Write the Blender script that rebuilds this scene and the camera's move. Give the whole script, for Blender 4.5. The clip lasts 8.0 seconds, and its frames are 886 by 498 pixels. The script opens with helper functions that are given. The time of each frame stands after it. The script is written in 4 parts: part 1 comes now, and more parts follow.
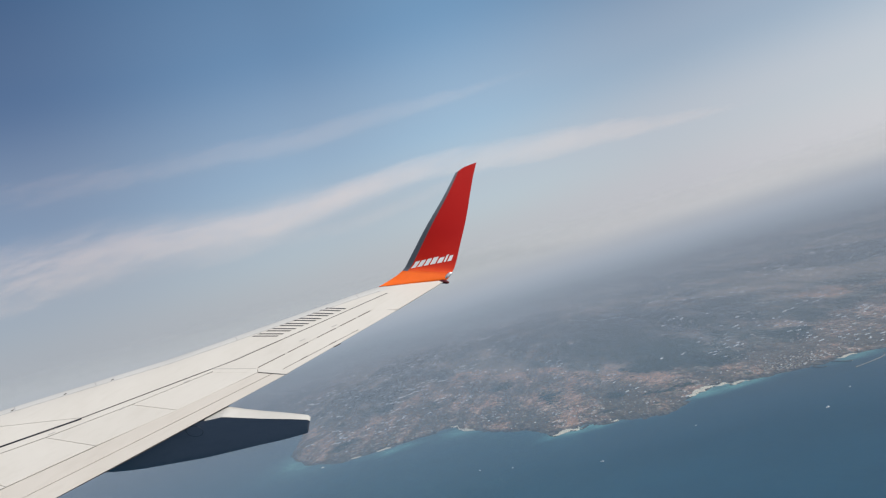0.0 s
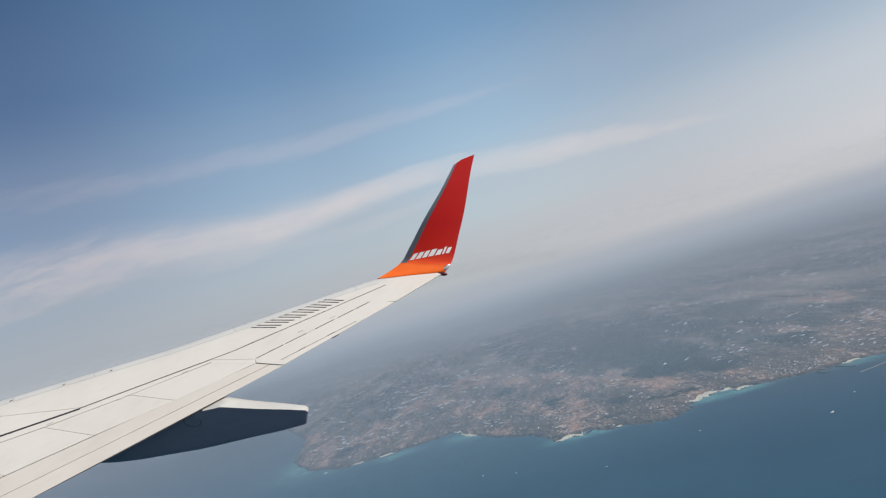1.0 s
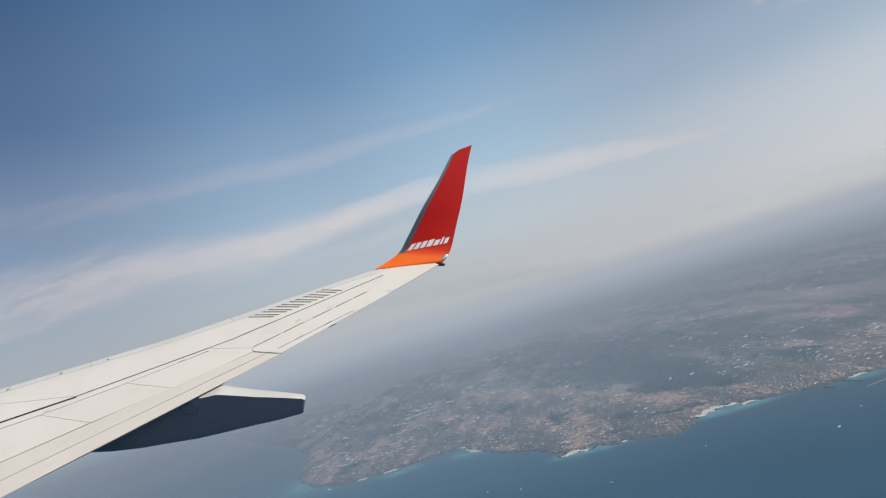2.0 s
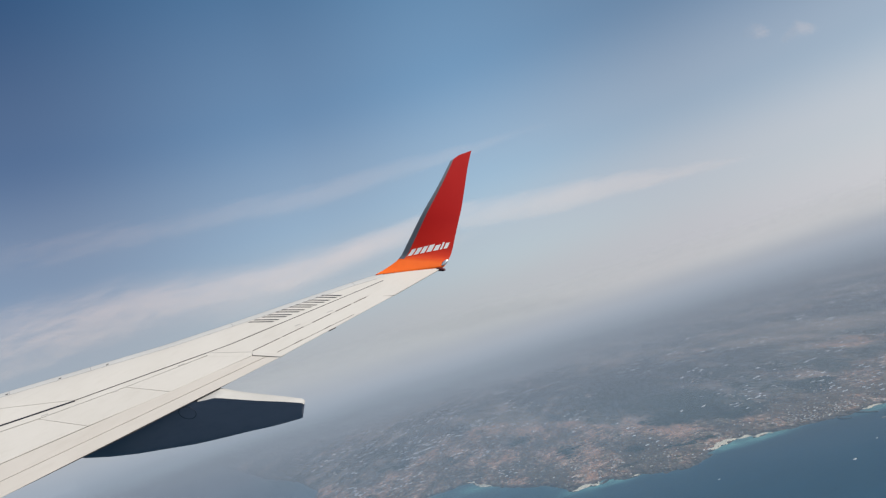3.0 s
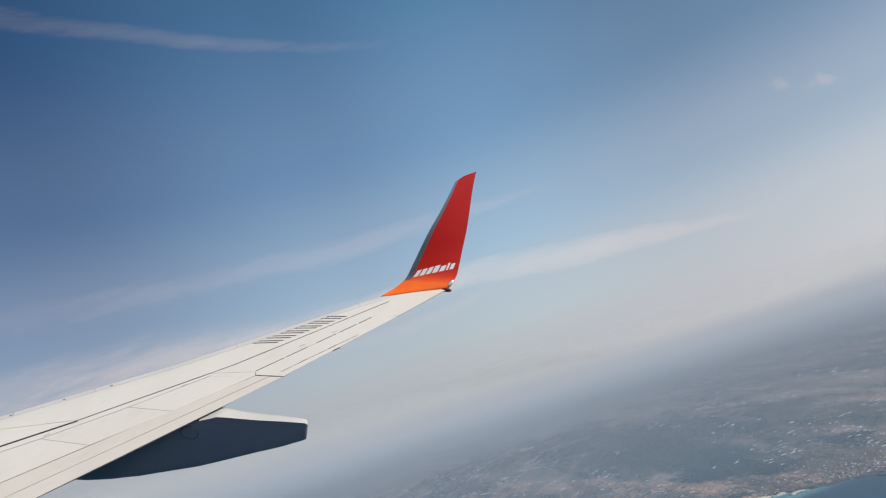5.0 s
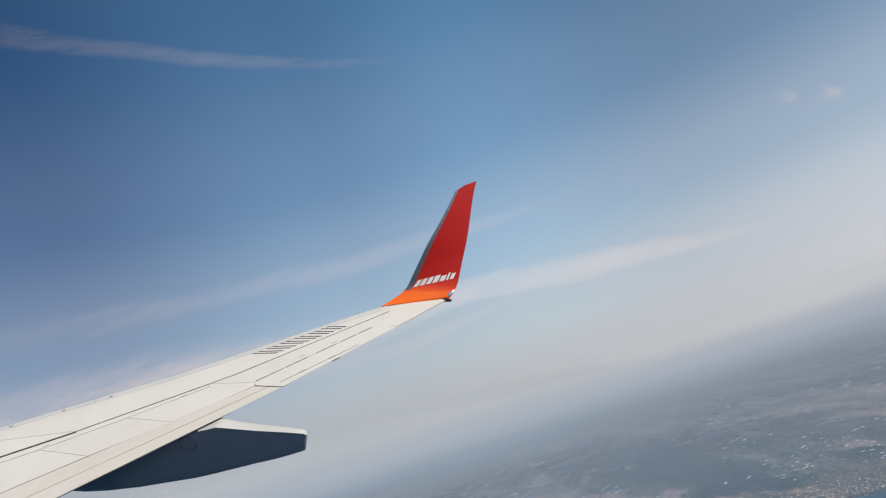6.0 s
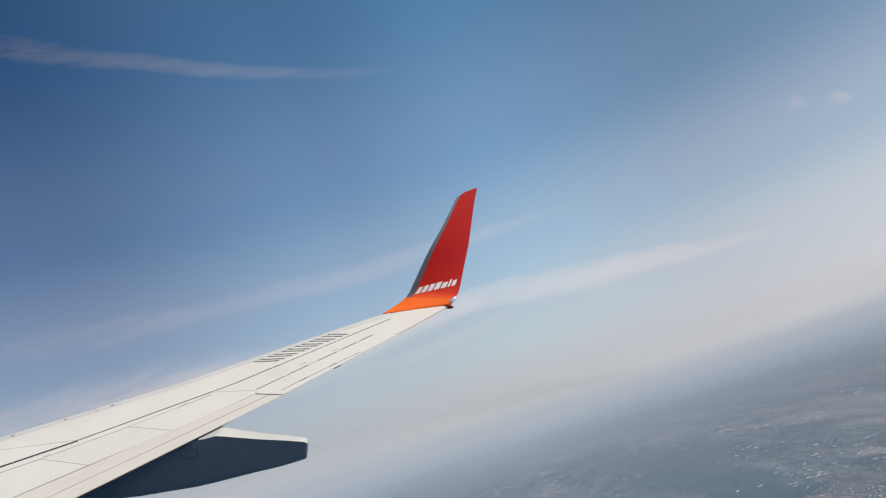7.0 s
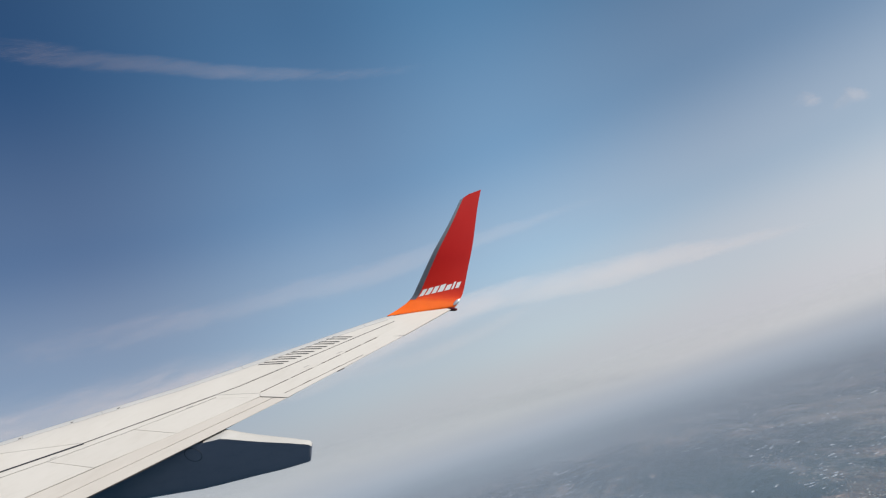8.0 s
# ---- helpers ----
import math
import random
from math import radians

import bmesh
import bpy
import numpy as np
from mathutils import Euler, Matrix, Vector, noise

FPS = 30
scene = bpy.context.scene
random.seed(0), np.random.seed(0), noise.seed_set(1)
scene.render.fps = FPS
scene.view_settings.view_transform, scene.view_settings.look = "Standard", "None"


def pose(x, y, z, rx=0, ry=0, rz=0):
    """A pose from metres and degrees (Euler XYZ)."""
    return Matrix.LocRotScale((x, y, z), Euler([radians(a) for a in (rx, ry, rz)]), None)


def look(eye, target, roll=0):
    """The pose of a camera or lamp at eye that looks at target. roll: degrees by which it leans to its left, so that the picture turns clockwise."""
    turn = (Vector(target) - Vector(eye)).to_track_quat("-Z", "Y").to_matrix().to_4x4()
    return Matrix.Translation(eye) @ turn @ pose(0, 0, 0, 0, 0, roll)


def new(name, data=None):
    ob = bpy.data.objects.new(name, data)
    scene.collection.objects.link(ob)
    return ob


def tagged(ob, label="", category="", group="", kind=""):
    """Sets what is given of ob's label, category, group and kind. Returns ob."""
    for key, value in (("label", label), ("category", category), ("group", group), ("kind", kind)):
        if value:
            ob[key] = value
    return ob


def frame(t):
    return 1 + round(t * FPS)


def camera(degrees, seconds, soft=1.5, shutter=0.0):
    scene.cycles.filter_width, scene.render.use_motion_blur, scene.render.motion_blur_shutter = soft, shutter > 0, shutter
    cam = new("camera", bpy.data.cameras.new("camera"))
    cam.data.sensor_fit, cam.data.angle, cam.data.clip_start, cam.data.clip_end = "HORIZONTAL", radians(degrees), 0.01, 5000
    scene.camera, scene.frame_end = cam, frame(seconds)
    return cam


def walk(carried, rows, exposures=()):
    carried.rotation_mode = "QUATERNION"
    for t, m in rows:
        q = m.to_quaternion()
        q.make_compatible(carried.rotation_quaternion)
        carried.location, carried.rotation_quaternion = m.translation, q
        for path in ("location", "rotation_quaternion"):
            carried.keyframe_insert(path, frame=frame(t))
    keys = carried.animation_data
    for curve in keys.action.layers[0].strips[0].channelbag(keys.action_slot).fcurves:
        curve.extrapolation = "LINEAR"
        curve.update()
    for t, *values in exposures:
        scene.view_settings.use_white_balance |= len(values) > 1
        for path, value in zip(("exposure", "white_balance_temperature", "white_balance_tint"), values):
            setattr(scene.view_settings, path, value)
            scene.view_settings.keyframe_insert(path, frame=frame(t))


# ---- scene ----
# camera: seconds, place in metres, yaw, pitch and roll in degrees
cam = camera(60.5, 8.0, soft=1.25)
PATH = [
    (0.0, 0.0, 0.0, 131.81, 0.012, 3.344, -16.314),
    (0.5, 0.004, -0.003, 131.694, 0.037, 3.535, -16.343),
    (1.0, 0.019, -0.002, 131.507, 0.121, 3.796, -16.348),
    (1.5, 0.003, 0.016, 131.252, 0.095, 4.206, -16.391),
    (3.0, -0.014, 0.121, 130.348, -0.051, 7.53, -16.874),
    (3.5, -0.004, 0.169, 130.083, 0.008, 9.002, -16.904),
    (4.0, 0.039, 0.219, 129.855, 0.178, 10.094, -17.124),
    (4.5, 0.084, 0.277, 129.691, 0.322, 11.105, -17.259),
    (6.0, 0.272, 0.401, 129.436, 0.724, 13.197, -17.52),
    (6.5, 0.339, 0.434, 129.403, 0.905, 13.637, -17.655),
    (7.0, 0.398, 0.467, 129.37, 1.123, 13.988, -17.806),
    (7.5, 0.482, 0.464, 129.359, 1.463, 14.164, -17.811),
    (8.0, 0.588, 0.478, 129.36, 2.045, 14.281, -17.831),
]


def facing(x, y, z, yaw, pitch, roll):
    """A camera pose from its place and its yaw, pitch and roll."""
    return pose(x, y, z) @ pose(0, 0, 0, 0, 0, yaw) @ pose(0, 0, 0, 90 + pitch) @ pose(0, 0, 0, 0, 0, roll)


walk(cam, [(row[0], facing(*row[1:])) for row in PATH], [(0.0, -0.02), (1.5, -0.02), (3.0, -0.04), (4.5, -0.04), (6.5, 0.01), (8.0, 0.03)])

# ---- daylight ----
SUN_TO = Vector((0.753, -0.447, 0.484)).normalized()
SUN_EL, SUN_AZ = math.asin(SUN_TO.z), math.atan2(SUN_TO.x, SUN_TO.y)
sun_data = bpy.data.lights.new("sun", "SUN")
sun_data.energy, sun_data.angle, sun_data.color = 4.5, radians(0.6), (1.0, 0.935, 0.84)
sun = new("sun", sun_data)
sun.matrix_world = look((0, 0, 300), Vector((0, 0, 300)) - SUN_TO)

world = bpy.data.worlds.new("daylight")
scene.world = world
world.use_nodes = True
wn, wl = world.node_tree.nodes, world.node_tree.links
wn.clear()
sky = wn.new("ShaderNodeTexSky")
sky.sky_type, sky.sun_disc = "NISHITA", False
sky.sun_elevation, sky.sun_rotation = SUN_EL, SUN_AZ
sky.altitude, sky.air_density, sky.dust_density, sky.ozone_density = 1500, 1.0, 1.0, 1.0
coord = wn.new("ShaderNodeTexCoord")
split = wn.new("ShaderNodeSeparateXYZ")
haze_ramp = wn.new("ShaderNodeValToRGB")
haze_ramp.color_ramp.interpolation = "EASE"
e = haze_ramp.color_ramp.elements
e[0].position, e[0].color = 0.0, (0.97, 0.97, 0.97, 1)
e[1].position, e[1].color = 0.55, (0, 0, 0, 1)
for at, v in ((0.05, 0.95), (0.12, 0.78), (0.22, 0.40), (0.36, 0.12)):
    k = e.new(at)
    k.color = (v, v, v, 1)
tint = wn.new("ShaderNodeMix")
tint.data_type = "RGBA"
scale = wn.new("ShaderNodeVectorMath")
scale.operation = "MULTIPLY"
scale.inputs[1].default_value = (0.096, 0.119, 0.1155)
deep = wn.new("ShaderNodeValToRGB")  # the deeper blue high up
deep.color_ramp.elements[0].position, deep.color_ramp.elements[0].color = 0.10, (1.0, 1.0, 1.0, 1)
deep.color_ramp.elements[1].position, deep.color_ramp.elements[1].color = 0.66, (0.84, 0.92, 0.985, 1)
deep.color_ramp.elements.new(0.33).color = (0.80, 0.865, 0.93, 1)
deep.color_ramp.elements.new(0.48).color = (0.80, 0.89, 0.955, 1)
deepen = wn.new("ShaderNodeMix")
deepen.data_type, deepen.blend_type = "RGBA", "MULTIPLY"
deepen.inputs[0].default_value = 1.0
# the haze scatters more light on the sun's side of the sky
glow = wn.new("ShaderNodeVectorMath")
glow.operation = "DOT_PRODUCT"
glow.inputs[1].default_value = SUN_TO
side = wn.new("ShaderNodeValToRGB")
for el, (at, v) in zip([*side.color_ramp.elements, side.color_ramp.elements.new(0.5), side.color_ramp.elements.new(0.5)], ((0.14, (0.405, 0.43, 0.475)), (0.66, (0.568, 0.541, 0.573)), (0.28, (0.472, 0.482, 0.52)), (0.42, (0.538, 0.535, 0.58)))):
    el.position, el.color = at, (*v, 1)
half = wn.new("ShaderNodeMath")
half.operation = "MULTIPLY_ADD"
half.inputs[1].default_value, half.inputs[2].default_value = 0.5, 0.5
bg = wn.new("ShaderNodeBackground")
out = wn.new("ShaderNodeOutputWorld")
wl.new(coord.outputs["Generated"], split.inputs[0])
wl.new(split.outputs["Z"], haze_ramp.inputs[0])
wl.new(sky.outputs[0], scale.inputs[0])
wl.new(haze_ramp.outputs[0], tint.inputs[0])
wl.new(split.outputs["Z"], deep.inputs[0])
wl.new(scale.outputs[0], deepen.inputs[6])
wl.new(deep.outputs[0], deepen.inputs[7])
away = wn.new("ShaderNodeValToRGB")  # deeper blue on the side away from the sun
away.color_ramp.interpolation = "EASE"
for el, (at, v) in zip([*away.color_ramp.elements, *[away.color_ramp.elements.new(0.5) for k in range(4)]], ((0.0, (0.37, 0.45, 0.57)), (1.0, (0.90, 0.89, 0.93)), (0.27, (0.385, 0.475, 0.61)), (0.43, (0.96, 1.02, 1.06)), (0.54, (1.30, 1.38, 1.35)), (0.68, (0.95, 0.98, 1.00)))):
    el.position, el.color = at, (*v, 1)
shift = wn.new("ShaderNodeMath")
shift.operation = "MULTIPLY_ADD"
shift.inputs[1].default_value, shift.inputs[2].default_value = 0.5, 0.5
aside = wn.new("ShaderNodeMix")
aside.data_type, aside.blend_type = "RGBA", "MULTIPLY"
aside.inputs[0].default_value = 1.0
wl.new(split.outputs["X"], shift.inputs[0])
wl.new(shift.outputs[0], away.inputs[0])
wl.new(deepen.outputs[2], aside.inputs[6])
wl.new(away.outputs[0], aside.inputs[7])
wl.new(aside.outputs[2], tint.inputs[6])
wl.new(coord.outputs["Generated"], glow.inputs[0])
wl.new(glow.outputs["Value"], half.inputs[0])
wl.new(half.outputs[0], side.inputs[0])
wl.new(side.outputs[0], tint.inputs[7])
wl.new(tint.outputs[2], bg.inputs[0])
wl.new(bg.outputs[0], out.inputs[0])


# ---- materials ----
class Mat:
    """A small builder of node materials."""

    def __init__(self, name):
        self.m = bpy.data.materials.new(name)
        self.m.use_nodes = True
        self.n, self.l = self.m.node_tree.nodes, self.m.node_tree.links
        self.bsdf = self.n["Principled BSDF"]
        self.out = self.n["Material Output"]

    def add(self, kind, **sets):
        node = self.n.new(kind)
        for key, value in sets.items():
            if key == "operation":
                node.operation = value
            elif key == "data_type":
                node.data_type = value
            elif key == "blend_type":
                node.blend_type = value
            elif key == "feature":
                node.feature = value
            elif key == "attribute_name":
                node.attribute_name = value
            else:
                node.inputs[key].default_value = value
        return node

    def join(self, a, b):
        self.l.new(a, b)

    def place(self):
        return self.add("ShaderNodeNewGeometry").outputs["Position"]

    def own(self):
        return self.add("ShaderNodeTexCoord").outputs["Object"]

    def noise(self, where, scale, detail=4.0, rough=0.55, stretch=None):
        if stretch:
            mapping = self.add("ShaderNodeMapping", Scale=stretch)
            self.join(where, mapping.inputs["Vector"])
            where = mapping.outputs[0]
        node = self.add("ShaderNodeTexNoise", Scale=scale, Detail=detail, Roughness=rough)
        self.join(where, node.inputs["Vector"])
        return node.outputs["Fac"]

    def ramp(self, value, *stops):
        node = self.add("ShaderNodeValToRGB")
        els = node.color_ramp.elements
        while len(els) < len(stops):
            els.new(0.5)
        for el, (at, colour) in zip(els, stops):
            el.position = at
            el.color = (*colour, 1) if isinstance(colour, tuple) else (colour, colour, colour, 1)
        self.join(value, node.inputs[0])
        return node.outputs[0]

    def mix(self, fac, a, b, blend="MIX"):
        node = self.add("ShaderNodeMix", data_type="RGBA", blend_type=blend)
        for given, slot in ((fac, 0), (a, 6), (b, 7)):
            if isinstance(given, (int, float)):
                node.inputs[slot].default_value = given
            elif isinstance(given, tuple):
                node.inputs[slot].default_value = (*given, 1)
            else:
                self.join(given, node.inputs[slot])
        return node.outputs[2]

    def math(self, op, a, b=0.0):
        node = self.add("ShaderNodeMath", operation=op)
        for given, slot in ((a, 0), (b, 1)):
            if isinstance(given, (int, float)):
                node.inputs[slot].default_value = given
            else:
                self.join(given, node.inputs[slot])
        return node.outputs[0]

    def finish(self, colour, rough=0.5, metal=0.0, bump=None, strength=0.1, distance=0.01, coat=0.0):
        b = self.bsdf
        if isinstance(colour, tuple):
            b.inputs["Base Color"].default_value = (*colour, 1)
        else:
            self.join(colour, b.inputs["Base Color"])
        if isinstance(rough, (int, float)):
            b.inputs["Roughness"].default_value = rough
        else:
            self.join(rough, b.inputs["Roughness"])
        b.inputs["Metallic"].default_value = metal
        b.inputs["Coat Weight"].default_value = coat
        b.inputs["Coat Roughness"].default_value = 0.08
        if bump is not None:
            node = self.add("ShaderNodeBump", Strength=strength, Distance=distance)
            self.join(bump, node.inputs["Height"])
            self.join(node.outputs[0], b.inputs["Normal"])
        return self.m


def paint(name, base, dirt, rough=0.35, coat=0.3, streak=(1.2, 0.25, 1.0), amount=0.35):
    """Aircraft paint: faint blotches, streaks along the airflow and fine orange peel."""
    m = Mat(name)
    at = m.own()
    blot = m.noise(at, 0.9, 5)
    lines = m.noise(at, 7.0, 6, 0.65, stretch=streak)
    fine = m.noise(at, 60.0, 3)
    info = m.add("ShaderNodeObjectInfo").outputs["Random"]
    f = m.math("MULTIPLY", m.ramp(blot, (0.35, 0.0), (0.75, 1.0)), amount)
    c = m.mix(f, base, dirt)
    f2 = m.math("MULTIPLY", m.ramp(lines, (0.5, 0.0), (0.72, 1.0)), amount)
    c = m.mix(f2, c, dirt)
    shade = m.ramp(info, (0.0, 0.955), (1.0, 1.0))
    c = m.mix(1.0, c, shade, "MULTIPLY")
    r = m.math("ADD", m.math("MULTIPLY", fine, 0.12), rough - 0.06)
    return m.finish(c, r, 0.0, fine, 0.03, 0.002, coat)


white_paint = paint("white_wing_paint", (0.63, 0.592, 0.545), (0.53, 0.49, 0.435), 0.5, 0.1)
flap_paint = paint("cream_flap_paint", (0.60, 0.552, 0.50), (0.495, 0.445, 0.39), 0.5, 0.1)
# the fairing's sunlit top, its light put into a paler colour
lit_cap_paint = paint("greyed_white_lit_cap", (0.47, 0.455, 0.435), (0.38, 0.37, 0.35), 0.5, 0.04)
slat_paint = paint("slat_paint", (0.62, 0.60, 0.575), (0.48, 0.47, 0.45), 0.4, 0.2)
grey_strip = paint("bare_metal_leading_edge", (0.22, 0.235, 0.26), (0.15, 0.165, 0.19), 0.36, 0.0)
grey_strip.node_tree.nodes["Principled BSDF"].inputs["Metallic"].default_value = 0.75
red_paint = paint("red_winglet_paint", (0.44, 0.006, 0.006), (0.36, 0.005, 0.005), 0.5, 0.0, amount=0.15)


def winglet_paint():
    """Sun on the winglet's root and shade above are painted in: bright orange fades to deep red."""
    m = Mat("lit_orange_to_shaded_red_paint")
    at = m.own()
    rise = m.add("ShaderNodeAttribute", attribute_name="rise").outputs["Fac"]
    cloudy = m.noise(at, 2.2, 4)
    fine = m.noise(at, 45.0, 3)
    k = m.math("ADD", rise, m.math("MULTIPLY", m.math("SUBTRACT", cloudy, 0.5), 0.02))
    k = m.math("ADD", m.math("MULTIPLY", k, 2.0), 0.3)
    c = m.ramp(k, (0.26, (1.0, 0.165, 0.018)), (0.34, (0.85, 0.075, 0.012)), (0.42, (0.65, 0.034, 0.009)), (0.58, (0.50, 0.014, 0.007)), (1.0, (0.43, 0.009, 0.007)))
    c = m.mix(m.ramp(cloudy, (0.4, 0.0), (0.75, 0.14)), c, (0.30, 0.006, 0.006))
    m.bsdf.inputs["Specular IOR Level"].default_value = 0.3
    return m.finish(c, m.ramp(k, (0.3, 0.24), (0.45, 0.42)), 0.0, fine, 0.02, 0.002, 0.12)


lit_root_paint = winglet_paint()
# bright metal for the reflector that is added to make a glint
glint_metal = Mat("polished_glint_metal").finish((0.97, 0.95, 0.92), 0.42, 1.0)
# the shade on the fairing's side is put into this dark colour
shaded_fairing_paint = paint("shaded_fairing_paint", (0.235, 0.25, 0.318), (0.172, 0.183, 0.238), 0.3, 0.15)
ring_dark = Mat("ring_seal").finish((0.045, 0.05, 0.065), 0.7)
gap_dark = Mat("panel_gap").finish((0.055, 0.045, 0.04), 0.8)
line_grey = Mat("faint_joint").finish((0.40, 0.38, 0.37), 0.7)
mark_black = Mat("black_marking").finish((0.016, 0.016, 0.022), 0.6)
housing_red = Mat("dark_red_housing").finish((0.10, 0.012, 0.014), 0.45)
mark_white = Mat("white_marking").finish((0.8, 0.8, 0.8), 0.5)


# ---- building helpers ----
def mesh_of(name, verts, faces, material, smooth=True):
    me = bpy.data.meshes.new(name)
    me.from_pydata([tuple(v) for v in verts], [], [tuple(f) for f in faces])
    me.materials.append(material)
    if smooth:
        me.polygons.foreach_set("use_smooth", [True] * len(me.polygons))
    me.update()
    return me


def part(name, data, parent, label=""):
    """One mesh object under a thing or a part."""
    ob = new(name, data)
    ob.parent = parent
    return tagged(ob, label)


def grid_faces(rows, cols, wrap=False):
    faces = []
    for i in range(rows - 1):
        for j in range(cols if wrap else cols - 1):
            k = (j + 1) % cols
            faces.append((i * cols + j, i * cols + k, (i + 1) * cols + k, (i + 1) * cols + j))
    return faces


def fix_normals(me):
    bm = bmesh.new()
    bm.from_mesh(me)
    bmesh.ops.recalc_face_normals(bm, faces=bm.faces)
    bm.to_mesh(me)
    bm.free()
    return me


def lerp(points):
    ys, xs = zip(*points)
    return lambda y: float(np.interp(y, ys, xs))


def spline(points, u):
    """A Catmull-Rom curve through points, by its length from 0 to 1."""
    pts = [Vector(p) for p in points]
    lengths = [0.0]
    for a, b in zip(pts, pts[1:]):
        lengths.append(lengths[-1] + (b - a).length)
    s = min(max(u, 0), 1) * lengths[-1]
    i = max(k for k in range(len(pts) - 1) if lengths[k] <= s + 1e-9)
    t = (s - lengths[i]) / (lengths[i + 1] - lengths[i])
    p0, p1, p2, p3 = pts[max(i - 1, 0)], pts[i], pts[i + 1], pts[min(i + 2, len(pts) - 1)]
    return 0.5 * (2 * p1 + (p2 - p0) * t + (2 * p0 - 5 * p1 + 4 * p2 - p3) * t**2 + (3 * p1 - p0 - 3 * p2 + p3) * t**3)


# ---- the wing: x aft, y outboard, z out of the upper skin, in metres ----
wing = new("aircraft_wing")
wing.matrix_world = Matrix((
    (0.3938, 0.9072, 0.1476, -0.124),
    (-0.5669, 0.3662, -0.7379, 16.265),
    (-0.7235, 0.2069, 0.6586, 132.089),
    (0, 0, 0, 1)))
tagged(wing, "white airliner wing with red upturned winglet over the coast", "wing")

ROOT = -11.5
lead = lerp([(-12, -3.375), (-8.70, -2.525), (-7.70, -2.262), (-5.62, -1.697), (-4.50, -1.455), (-2.73, -1.095), (-1.50, -0.833), (-1.13, -0.73), (0, -0.45)])
trail = lerp([(-12, -0.055), (-8.4, 0.100), (-6.79, 0.142), (-5.12, 0.150), (-3.83, 0.120), (-2.69, 0.090), (-1.27, 0.060), (-0.6, 0.01), (0, -0.02)])
spar = lerp([(-12, -2.30), (-8.85, -1.62), (-7.43, -1.315), (-4.51, -0.80), (-1.15, -0.47)])
hinge = lerp([(-12, -2.12), (-8.88, -1.46), (-8.07, -1.288), (-6.4, -1.003), (-5.0, -0.812)])
spoil = lerp([(-12, -0.965), (-9.01, -0.700), (-7.42, -0.553), (-5.93, -0.384), (-4.32, -0.258)])
flap = lerp([(-12, -0.495), (-8.83, -0.265), (-7.52, -0.173), (-6.03, -0.11), (-4.35, -0.06)])


def skin_z(x, y):
    """The upper skin: flat aft, falling towards the leading edge."""
    c = trail(y) - lead(y)
    f = max((x - lead(y)) / c, 0)
    return -0.03 * c * (1 - f / 0.2) ** 2 if f < 0.2 else 0.0


def wing_core():
    verts, stations, loop = [], 44, 26
    for i in range(stations):
        y0 = ROOT + (-1.05 - ROOT) * i / (stations - 1)
        shift = 1.02 * i / (stations - 1)
        for j in range(loop):
            a = j / loop * 2 * math.pi
            f = 0.5 + 0.5 * math.cos(a)
            y = y0 + shift * f
            c = trail(y) - lead(y)
            x = lead(y) + 0.05 + (c - 0.10) * f
            top = skin_z(x, y) - 0.022
            if a <= math.pi:
                z = top
            else:
                z = top - 0.012 - 0.30 * c * (math.sqrt(max(f, 0)) * (1 - f)) * 0.9
            verts.append((x, y, z))
    faces = grid_faces(stations, loop, True)
    faces += [tuple(range(loop)), tuple(range((stations - 1) * loop, stations * loop))]
    return fix_normals(mesh_of("wing_box", verts, faces, gap_dark))


part("wing_box", wing_core(), wing, "dark inner structure seen in the joints")


def plate(name, corners, inset=0.012, material=white_paint, thick=0.02, lift=0.0, label="", parent=None, nx=10, ny=3):
    """A skin panel between four corners (inboard front, outboard front, outboard aft, inboard aft), with sunk edges."""
    a, b, c, d = [Vector((x, y)) for x, y in corners]
    centre = (a + b + c + d) / 4

    def inward(p, q, r):
        e1, e2 = (q - p).normalized(), (r - p).normalized()
        s = max(abs(e1.x * e2.y - e1.y * e2.x), 0.4)
        return p + (e1 + e2) * (inset / s)

    a, b, c, d = inward(a, b, d), inward(b, a, c), inward(c, b, d), inward(d, c, a)
    verts = []
    for i in range(nx + 1):
        u = i / nx
        for j in range(ny + 1):
            v = j / ny
            p = (a.lerp(b, u)).lerp(d.lerp(c, u), v)
            verts.append((p.x, p.y, skin_z(p.x, p.y) + lift))
    faces = grid_faces(nx + 1, ny + 1)
    rim = [i * (ny + 1) for i in range(nx + 1)] + [nx * (ny + 1) + j for j in range(1, ny + 1)]
    rim += [i * (ny + 1) + ny for i in range(nx - 1, -1, -1)] + [j for j in range(ny - 1, 0, -1)]
    start = len(verts)
    for k in rim:
        x, y, z = verts[k]
        out_by = (Vector((x, y)) - centre).normalized() * 0.003
        verts.append((x + out_by.x, y + out_by.y, z - thick))
    n = len(rim)
    for k in range(n):
        faces.append((rim[k], start + k, start + (k + 1) % n, rim[(k + 1) % n]))
    me = fix_normals(mesh_of(name, verts, faces, material, False))
    return part(name, me, parent or wing, label)


